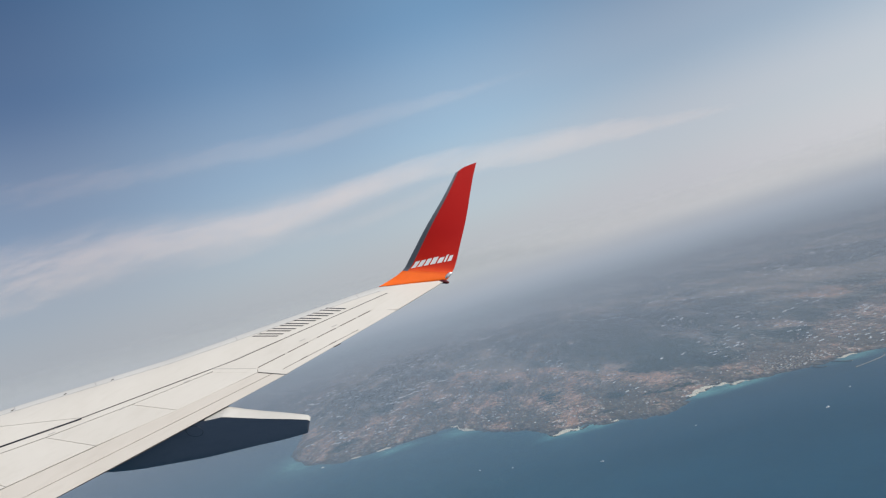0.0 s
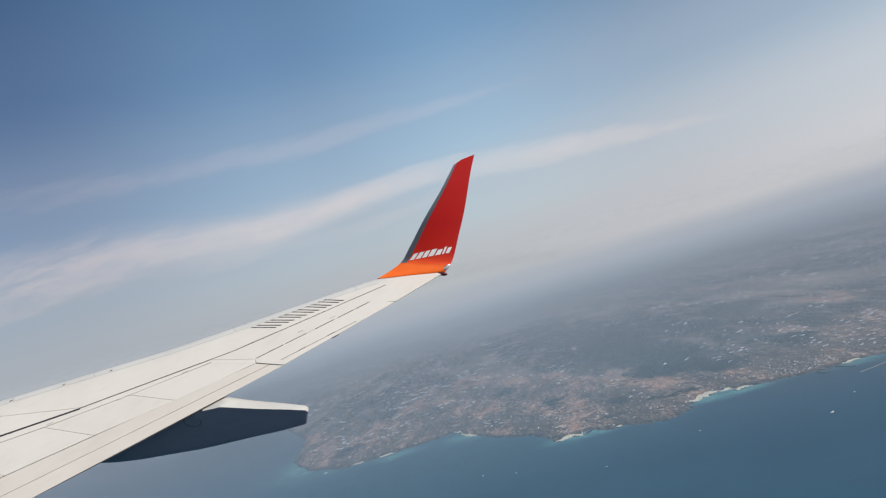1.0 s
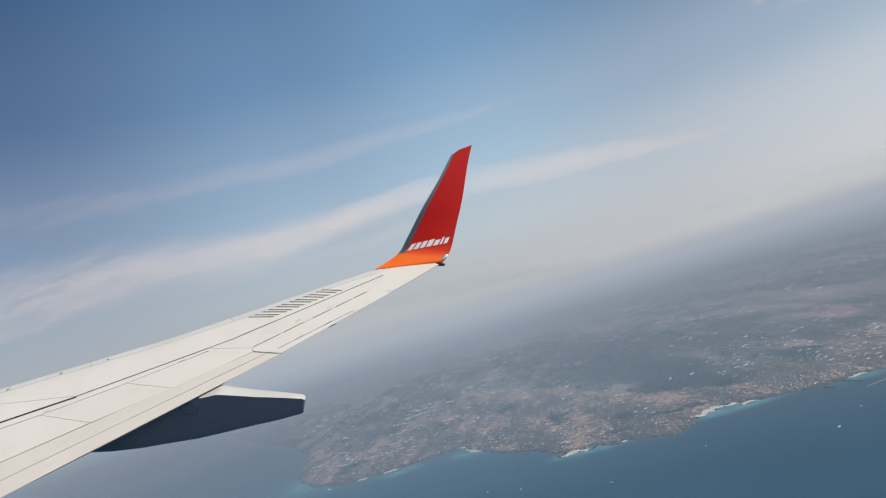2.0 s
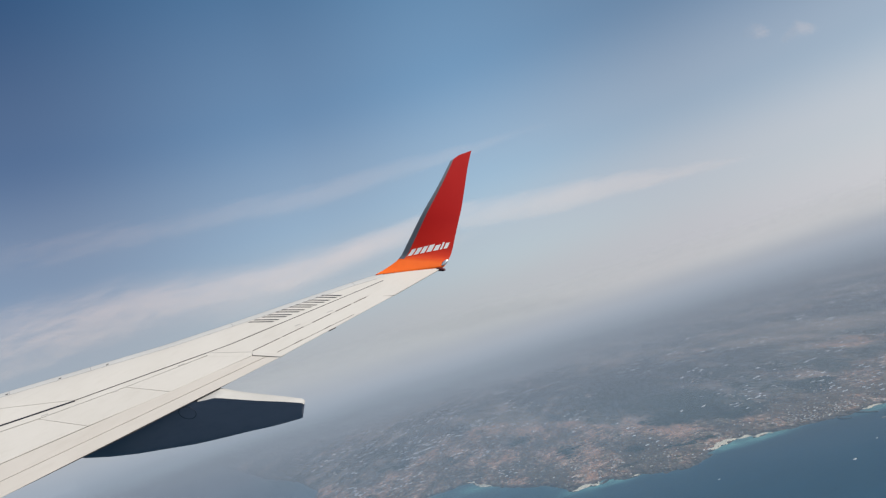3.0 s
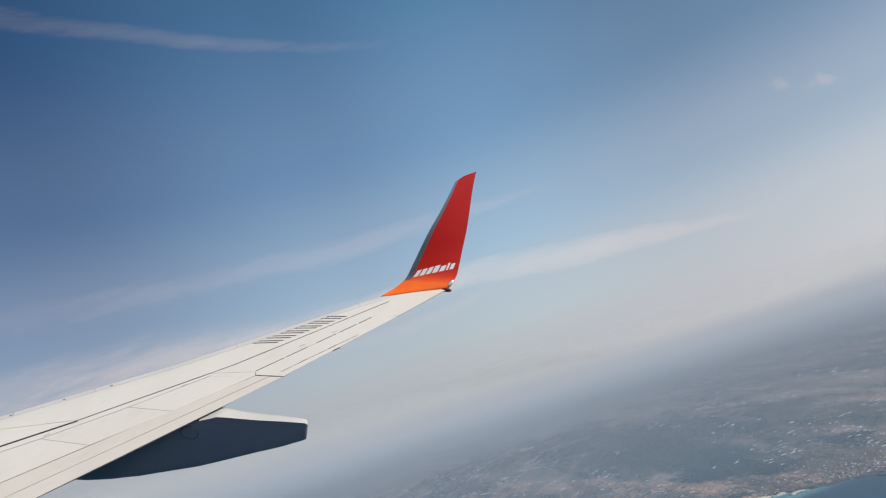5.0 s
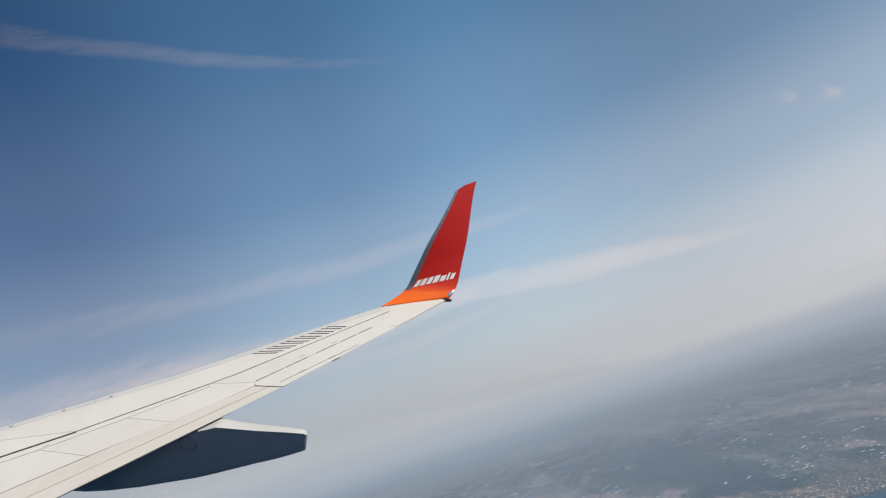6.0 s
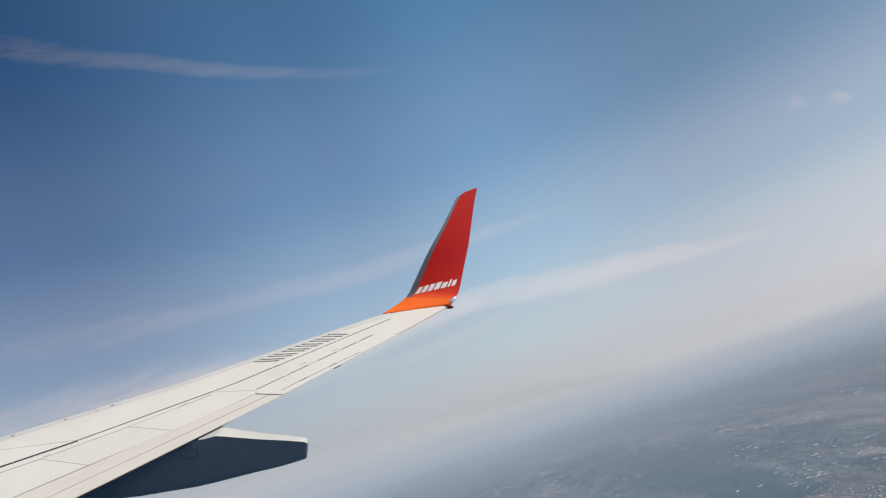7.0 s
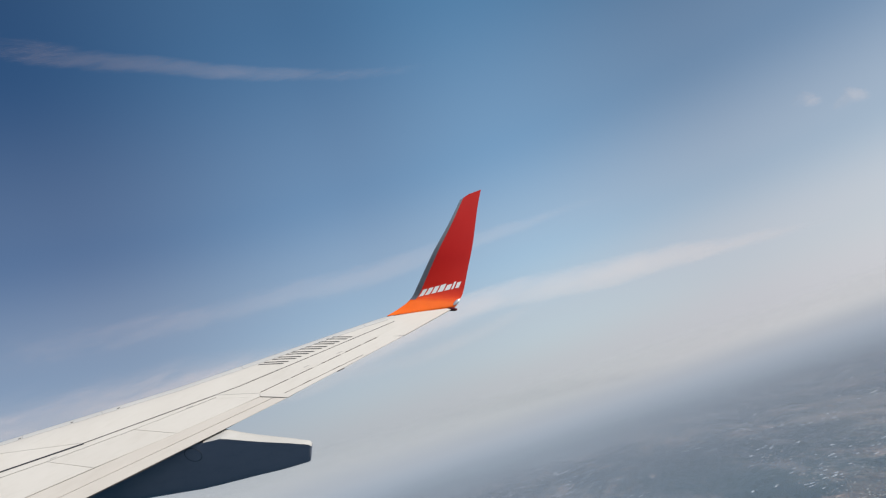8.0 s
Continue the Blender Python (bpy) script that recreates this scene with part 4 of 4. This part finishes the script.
cirrus("small_cloud", [(27.4, 13.4, 0.3), (28.7, 13.7, 0.75), (30.0, 13.2, 0.35)], puff_cloud, "tiny white cloud wisp in pale blue sky", 4350.0, 30)

# ---- shore ----
rng = random.Random(11)


def shore_y(x):
    """The outermost waterline at x."""
    y = coast_line(x) - 40
    while inland(x, y) < 0:
        y += 0.8
    return y


sand = Mat("pale_sand")
grain = sand.noise(sand.place(), 0.4, 5)
sand = sand.finish(sand.ramp(grain, (0.3, (0.78, 0.69, 0.52)), (0.7, (0.92, 0.83, 0.66))), 0.95, 0.0, grain, 0.3, 0.3)
for x0, x1, wide in ((154, 180, 14.0), (180, 202, 8.0), (-44, -20, 10.0), (42, 66, 10.0), (-122, -106, 6.0), (268, 282, 5.0), (88, 94, 4.0), (-150, -138, 4.0)):
    verts, n, m = [], 26, 5
    for i in range(n + 1):
        x = x0 + (x1 - x0) * i / n
        y = shore_y(x)
        grow = wide * math.sin(math.pi * (0.06 + 0.9 * i / n)) * (0.75 + 0.35 * fbm(x, 5, 6.0, 3, 2.0))
        for j in range(m + 1):
            yy = y - 2.5 + (grow + 2.5) * j / m
            verts.append((x, yy, max(ground_z(x, yy), -0.1) + 0.14 - 0.1 * abs(2 * j / m - 1)))
    tagged(new("beach", mesh_of("beach", verts, grid_faces(n + 1, m + 1), sand)), "pale sandy beach between rocks and turquoise shallows", "beach", kind="structure")

foam = Mat("surf")
fo = foam.noise(foam.place(), 0.25, 6, 0.7)
clear, white = foam.add("ShaderNodeBsdfTransparent"), foam.add("ShaderNodeBsdfDiffuse", Color=(0.75, 0.78, 0.8, 1))
both = foam.add("ShaderNodeMixShader")
foam.join(foam.ramp(fo, (0.5, 0.0), (0.72, 0.7)), both.inputs[0])
foam.join(clear.outputs[0], both.inputs[1])
foam.join(white.outputs[0], both.inputs[2])
foam.join(both.outputs[0], foam.out.inputs["Surface"])
foam = foam.m
verts, n = [], 520
for i in range(n + 1):
    x = -215 + 560 * i / n
    y = shore_y(x)
    w = 1.2 + 1.2 * abs(fbm(x, 0, 12, 3, 9.0))
    verts += [(x, y - w, 0.03), (x, y + 0.3, 0.05)]
tagged(new("surf", mesh_of("surf", verts, grid_faces(n + 1, 2), foam)), "broken white surf along the rocky shore", "surf", kind="stuff")

# ---- roads ----
tarmac = Mat("pale_road")
tarmac = tarmac.finish(tarmac.ramp(tarmac.noise(tarmac.place(), 0.2, 4), (0.3, (0.28, 0.24, 0.20)), (0.7, (0.38, 0.33, 0.28))), 0.9)


def road(points, wide):
    verts, n = [], 120
    pts = [spline([(x, y, 0) for x, y in points], i / n) for i in range(n + 1)]
    for i, p in enumerate(pts):
        d = (pts[min(i + 1, n)] - pts[max(i - 1, 0)]).normalized()
        for s in (-1, 1):
            x, y = p.x - d.y * s * wide / 2, p.y + d.x * s * wide / 2
            verts.append((x, y, ground_z(x, y) + 0.35))
    tagged(new("road", mesh_of("road", verts, grid_faces(n + 1, 2), tarmac)), "narrow pale country road between fields", "road", kind="structure")


road([(-180, 840), (-120, 800), (-60, 806), (-10, 762), (40, 690), (90, 645), (130, 640), (170, 665), (220, 640), (280, 620), (360, 590)], 0.34)
road([(262, 620), (270, 680), (276, 760), (300, 860), (340, 1000), (420, 1250)], 0.34)
road([(215, 640), (240, 700), (262, 790), (250, 900), (300, 1050)], 0.34)
road([(-100, 800), (-60, 900), (20, 960), (120, 1010), (260, 1010), (420, 950)], 0.34)
road([(60, 650), (70, 730), (40, 820), (60, 930)], 0.34)
road([(-20, 770), (-40, 860), (-90, 1000), (-160, 1300)], 0.34)

# ---- houses and glasshouses ----
def roofs_material():
    m = Mat("house_walls_and_roofs")
    island = m.add("ShaderNodeNewGeometry").outputs["Random Per Island"]
    c = m.ramp(island, (0.0, (0.40, 0.38, 0.35)), (0.3, (0.58, 0.55, 0.51)), (0.42, (0.27, 0.25, 0.23)), (0.7, (0.38, 0.29, 0.23)), (0.86, (0.38, 0.36, 0.35)), (0.94, (0.85, 0.85, 0.85)), (1.0, (0.42, 0.22, 0.16)))
    return m.finish(m.mix(0.2, c, m.noise(m.place(), 0.9, 3), "MULTIPLY"), 0.7)


HOUSE = [(-0.5, -0.5, 0), (0.5, -0.5, 0), (0.5, 0.5, 0), (-0.5, 0.5, 0), (-0.5, -0.5, 0.65), (0.5, -0.5, 0.65), (0.5, 0.5, 0.65), (-0.5, 0.5, 0.65), (-0.5, 0, 1.0), (0.5, 0, 1.0)]
HOUSE_FACES = [(0, 1, 5, 4), (2, 3, 7, 6), (1, 2, 6, 9, 5), (3, 0, 4, 8, 7), (4, 5, 9, 8), (6, 7, 8, 9)]
verts, faces = [], []


def add_house(x, y, a, w, d, h):
    base = len(verts)
    z = ground_z(x, y) - 0.1
    c, s = math.cos(a), math.sin(a)
    for px, py, pz in HOUSE:
        verts.append((x + px * w * c - py * d * s, y + px * w * s + py * d * c, z + pz * h))
    faces.extend(tuple(base + k for k in f) for f in HOUSE_FACES)


VILLAGES = [(248, 612, 16, 10), (238, 622, 18, 12), (255, 616, 20, 14), (215, 640, 30, 20), (300, 640, 40, 40), (330, 740, 50, 60), (262, 800, 34, 40), (-20, 775, 26, 20), (58, 655, 20, 18), (120, 625, 26, 20), (-150, 800, 30, 20), (-90, 830, 40, 30), (10, 860, 60, 60), (120, 720, 50, 50)]
placed = 0
while placed < 2500:
    if rng.random() < 0.42:
        vx, vy, sx, sy = rng.choice(VILLAGES)
        x, y = rng.gauss(vx, sx * 1.1), rng.gauss(vy, sy * 1.3)
    else:
        y = 580 + 1700 * rng.random() ** 1.7
        x = (rng.random() * 1.25 - 0.45) * y * 0.8
    if inland(x, y) < 6:
        continue
    if wooded(x, y) > 0.35:
        continue
    big = 0.85 if rng.random() < 0.9 else 1.5
    add_house(x, y, rng.choice((0.1, 0.35, 0.5, 1.7, 2.0)) + rng.gauss(0, 0.12), big * rng.uniform(0.7, 2.2) * (0.7 + 0.3 * y / 700), big * rng.uniform(0.6, 1.3) * (0.7 + 0.3 * y / 700), rng.uniform(0.4, 0.8))
    placed += 1
for k in range(4200):
    y = 900 + 2900 * rng.random() ** 1.3
    x = (rng.random() * 1.15 - 0.35) * y * 0.75
    if inland(x, y) < 30 or fbm(x, y * 0.4, 60, 3, 8.0) < -0.05 or wooded(x, y) > 0.5:
        continue
    grow = y / 1000
    add_house(x, y, rng.gauss(0.2, 0.25), rng.uniform(1.0, 3.6) * grow, rng.uniform(1.0, 3.0) * grow, rng.uniform(0.5, 1.1) * grow)
tagged(new("village_houses", mesh_of("village_houses", verts, faces, roofs_material(), False)), "scattered small pale houses of coastal villages", "houses", kind="stuff")

pale = Mat("pale_roofs")
pale = pale.finish(pale.ramp(pale.add("ShaderNodeNewGeometry").outputs["Random Per Island"], (0.0, (0.50, 0.50, 0.50)), (0.5, (0.78, 0.78, 0.80)), (1.0, (0.88, 0.88, 0.90))), 0.5)
verts, faces = [], []
while len(faces) < 6 * 380:
    y = 760 + 2000 * rng.random() ** 1.5
    x = (rng.random() * 1.05 - 0.34) * y * 0.72
    if inland(x, y) < 20 or wooded(x, y) > 0.4 or fbm(x, y * 0.35, 85, 3, 3.0) < -0.05 or (x > 0.12 * y and rng.random() < 0.62):
        continue
    grow = y / 900
    for k in range(rng.choice((1, 1, 2, 3))):
        add_house(x + k * 5.5 * grow, y + rng.gauss(0, 9) * grow, rng.gauss(0.05, 0.12), rng.uniform(1.8, 4.6) * grow, rng.uniform(2.0, 5.0) * grow, rng.uniform(0.5, 0.9) * grow)
tagged(new("distant_barns", mesh_of("distant_barns", verts, faces, pale, False)), "scattered pale barns and film houses far inland", "barns", kind="stuff")

glass = Mat("white_film")
glass = glass.finish(glass.mix(0.25, (0.82, 0.84, 0.86), glass.noise(glass.place(), 0.7, 4), "MULTIPLY"), 0.35)


def glasshouse_mesh():
    vv, n = [], 8
    for x in (-0.5, 0.5):
        vv += [(x, -0.5 * math.cos(math.pi * i / n), 0.35 + 0.65 * math.sin(math.pi * i / n)) for i in range(n + 1)] + [(x, 0.5, 0), (x, -0.5, 0)]
    k = n + 3
    ff = [(i, i + 1, k + i + 1, k + i) for i in range(k - 1)] + [tuple(range(k)), tuple(range(k, 2 * k))]
    return fix_normals(mesh_of("glasshouse", vv, ff, glass, False))


glasshouse = glasshouse_mesh()
SITES = [(258, 833, 4), (242, 770, 4), (221, 848, 3), (204, 846, 3), (327, 812, 6), (312, 723, 5), (304, 674, 7), (349, 729, 6), (323, 663, 7), (394, 755, 5), (368, 725, 5), (315, 623, 5),
         (532, 1172, 4), (562, 1350, 3), (649, 1227, 5), (685, 1249, 3), (259, 1440, 5), (334, 1545, 4), (18, 1366, 7), (-111, 1659, 6), (-15, 1325, 9), (-122, 1022, 5), (-200, 1500, 8), (-240, 1732, 6),
         (-60, 1200, 9), (109, 1553, 4), (395, 1569, 4), (455, 1204, 4), (-48, 1827, 6), (-150, 1250, 8), (40, 1080, 5), (-90, 900, 4), (-160, 880, 4), (120, 700, 3), (430, 965, 6), (60, 1750, 4), (200, 1800, 4), (-20, 1000, 5)]
FAR_SITES = [(-113, 1651), (-84, 1510), (-46, 1288), (-29, 1266), (-5, 1288), (-377, 2464), (-281, 1958), (-415, 2131), (-312, 1823), (-191, 1557), (-145, 1288), (-109, 1132),
             (-112, 1033), (-236, 1147), (-226, 1318), (18, 1387), (114, 1275), (117, 1040), (166, 1164), (-105, 1758), (-46, 1788), (-162, 1138)]
for sx, sy, count in SITES + [(a, b, 2) for a, b in FAR_SITES]:
    turn, grow = rng.uniform(-0.1, 0.5), 0.75 + 0.45 * (sy / 700 - 1)
    for k in range(count):
        x, y = rng.gauss(sx, 9 * sy / 700), rng.gauss(sy, 26 * sy / 700)
        if inland(x, y) < 10:
            continue
        ob = tagged(new("glasshouse", glasshouse), "long white film glasshouse among dark fields", "glasshouse", "glasshouses on the plain")
        ob.matrix_world = pose(x, y, ground_z(x, y) - 0.1, 0, 0, math.degrees(turn) + rng.gauss(0, 6)) @ Matrix.Diagonal((rng.uniform(3.0, 6.5) * grow, rng.uniform(1.3, 2.8) * grow * (1 + max(sy - 900, 0) / 900), rng.uniform(0.5, 0.9) * max(1.0, grow), 1))

bare = Mat("bare_soil")
soil = bare.noise(bare.place(), 0.25, 5, 0.65, stretch=(1.0, 0.35, 1.0))
bare = bare.finish(bare.ramp(soil, (0.35, (0.16, 0.12, 0.09)), (0.5, (0.36, 0.27, 0.21)), (0.65, (0.52, 0.42, 0.34))), 0.95, 0.0, soil, 0.3, 0.4)
for px, py, wx, wy in ((152, 1216, 7, 30), (445, 965, 10, 26), (470, 930, 9, 16), (-40, 820, 8, 9), (60, 700, 6, 8), (150, 660, 7, 6)):
    vv = []
    for i in range(9):
        for j in range(28):
            a = j / 28 * 2 * math.pi
            r = i / 8 * (0.75 + 0.5 * fbm(px + 9 * math.cos(a), py + 9 * math.sin(a), 7.0, 3, 6.0))
            x, y = px + wx * r * math.cos(a), py + wy * r * math.sin(a)
            vv.append((x, y, ground_z(x, y) + 0.12))
    tagged(new("bare_field", mesh_of("bare_field", vv, grid_faces(9, 28, True), bare)), "bare tan field beside dark scrub", "field", kind="structure")

# ---- woods ----
leaf = Mat("dark_woodland")
lv = leaf.noise(leaf.place(), 0.5, 4)
leaf = leaf.finish(leaf.ramp(lv, (0.3, (0.03, 0.045, 0.038)), (0.7, (0.075, 0.092, 0.07))), 0.9)
verts, faces = [], []
GROVES = [(200, 920, 46, 150, 800), (170, 1150, 80, 240, 1100), (175, 790, 28, 50, 400), (22, 955, 24, 45, 150), (62, 785, 14, 52, 110), (306, 759, 18, 24, 240), (217, 723, 15, 15, 130), (112, 700, 16, 34, 30), (75, 1600, 45, 160, 300), (-60, 960, 22, 60, 80), (150, 655, 26, 16, 70), (-170, 860, 18, 40, 70)]
for gx, gy, sx, sy, count in GROVES:
    for k in range(count):
        x, y = rng.gauss(gx, sx * 0.55), rng.gauss(gy, sy * 0.55)
        if wooded(x, y) < rng.uniform(0.15, 0.9):
            continue
        if inland(x, y) < 8:
            continue
        base, z, s, h = len(verts), ground_z(x, y) - 0.15, rng.uniform(1.5, 4.2), rng.uniform(0.35, 0.75)
        for ring, (rr, zz) in enumerate(((1.0, 0.0), (0.95, 0.5), (0.5, 0.9))):
            for j in range(6):
                b = j * math.pi / 3 + ring * 0.4
                q = rr * s * rng.uniform(0.75, 1.15)
                verts.append((x + q * math.cos(b), y + q * math.sin(b), z + zz * h))
        verts.append((x, y, z + h))
        for ring in range(2):
            for j in range(6):
                faces.append((base + ring * 6 + j, base + ring * 6 + (j + 1) % 6, base + ring * 6 + 6 + (j + 1) % 6, base + ring * 6 + 6 + j))
        faces.extend((base + 12 + j, base + 12 + (j + 1) % 6, base + 18) for j in range(6))
tagged(new("woodland", mesh_of("woodland", verts, faces, leaf, False)), "dark green woods among the coastal fields", "woods", kind="stuff")

# ---- harbour wall and boats ----
concrete = Mat("harbour_concrete")
concrete = concrete.finish(concrete.ramp(concrete.noise(concrete.place(), 0.5, 4), (0.3, (0.20, 0.19, 0.17)), (0.7, (0.32, 0.30, 0.27))), 0.9)


def breakwater(points, wide, high):
    vv, n = [], 30
    pts = [spline([(x, y, 0) for x, y in points], i / n) for i in range(n + 1)]
    for i, p in enumerate(pts):
        d = (pts[min(i + 1, n)] - pts[max(i - 1, 0)]).normalized()
        side = Vector((-d.y, d.x, 0))
        for s, z in ((-1.3, -1.0), (-0.5, high), (0.5, high), (1.3, -1.0)):
            q = p + side * s * wide
            vv.append((q.x, q.y, z))
    ff = grid_faces(n + 1, 4) + [(0, 1, 2, 3), tuple(4 * n + k for k in range(4))]
    tagged(new("breakwater", fix_normals(mesh_of("breakwater", vv, ff, concrete, False))), "grey concrete harbour breakwater standing in the sea", "breakwater")


breakwater([(259, 551), (267, 553), (276, 556), (286, 561), (292, 572)], 0.3, 0.4)
breakwater([(261, 590), (264, 580), (268, 572)], 0.6, 0.6)
breakwater([(246, 590), (247, 581), (251, 577)], 0.6, 0.6)

hull_paint = Mat("white_hull").finish((0.8, 0.8, 0.8), 0.4)
deck_paint = Mat("grey_deck").finish((0.4, 0.42, 0.45), 0.6)


def boat(x, y, turn, size):
    root = new("boat")
    root.matrix_world = pose(x, y, 0.0, 0, 0, turn) @ Matrix.Diagonal((size, size, size, 1))
    tagged(root, "small white motor boat on the blue sea", "boat", "boats off the coast")
    vv = []
    for s, w in ((-0.5, 0.16), (-0.2, 0.18), (0.2, 0.15), (0.5, 0.01)):
        vv += [(s, -w, 0.16), (s, -w * 0.6, -0.06), (s, w * 0.6, -0.06), (s, w, 0.16)]
    part("hull", fix_normals(mesh_of("hull", vv, grid_faces(4, 4) + [(0, 1, 2, 3), (0, 3, 7, 4), (4, 7, 11, 8), (8, 11, 15, 12)], hull_paint, False)), root)
    cab = [(a * 0.12 - 0.1, b * 0.1, z) for z, k in ((0.16, 1), (0.34, 0.8)) for a, b in ((-k, -k), (k, -k), (k, k), (-k, k))]
    part("cabin", fix_normals(mesh_of("cabin", cab, [(0, 1, 5, 4), (1, 2, 6, 5), (2, 3, 7, 6), (3, 0, 4, 7), (4, 5, 6, 7)], deck_paint, False)), root, "grey wheelhouse")


for x, y, turn, size in ((199, 474, 200, 2.6), (60, 499, 150, 2.4), (-20, 570, 110, 2.4), (4, 550, 80, 2.0), (-177, 769, 20, 3.6), (230, 505, 30, 1.8), (130, 520, 190, 1.6)):
    boat(x, y, turn, size)
    vv = []
    for i in range(9):
        k = i / 8
        for s in (-1, 1):
            c, t = math.cos(radians(turn)), math.sin(radians(turn))
            l, w = -(0.45 + 1.8 * k) * size, s * (0.10 + 0.12 * k) * size
            vv.append((x + l * c - w * t, y + l * t + w * c, 0.04))
    tagged(new("wake", mesh_of("wake", vv, grid_faces(9, 2), foam)), "white foam wake behind a small boat", "wake", kind="stuff")
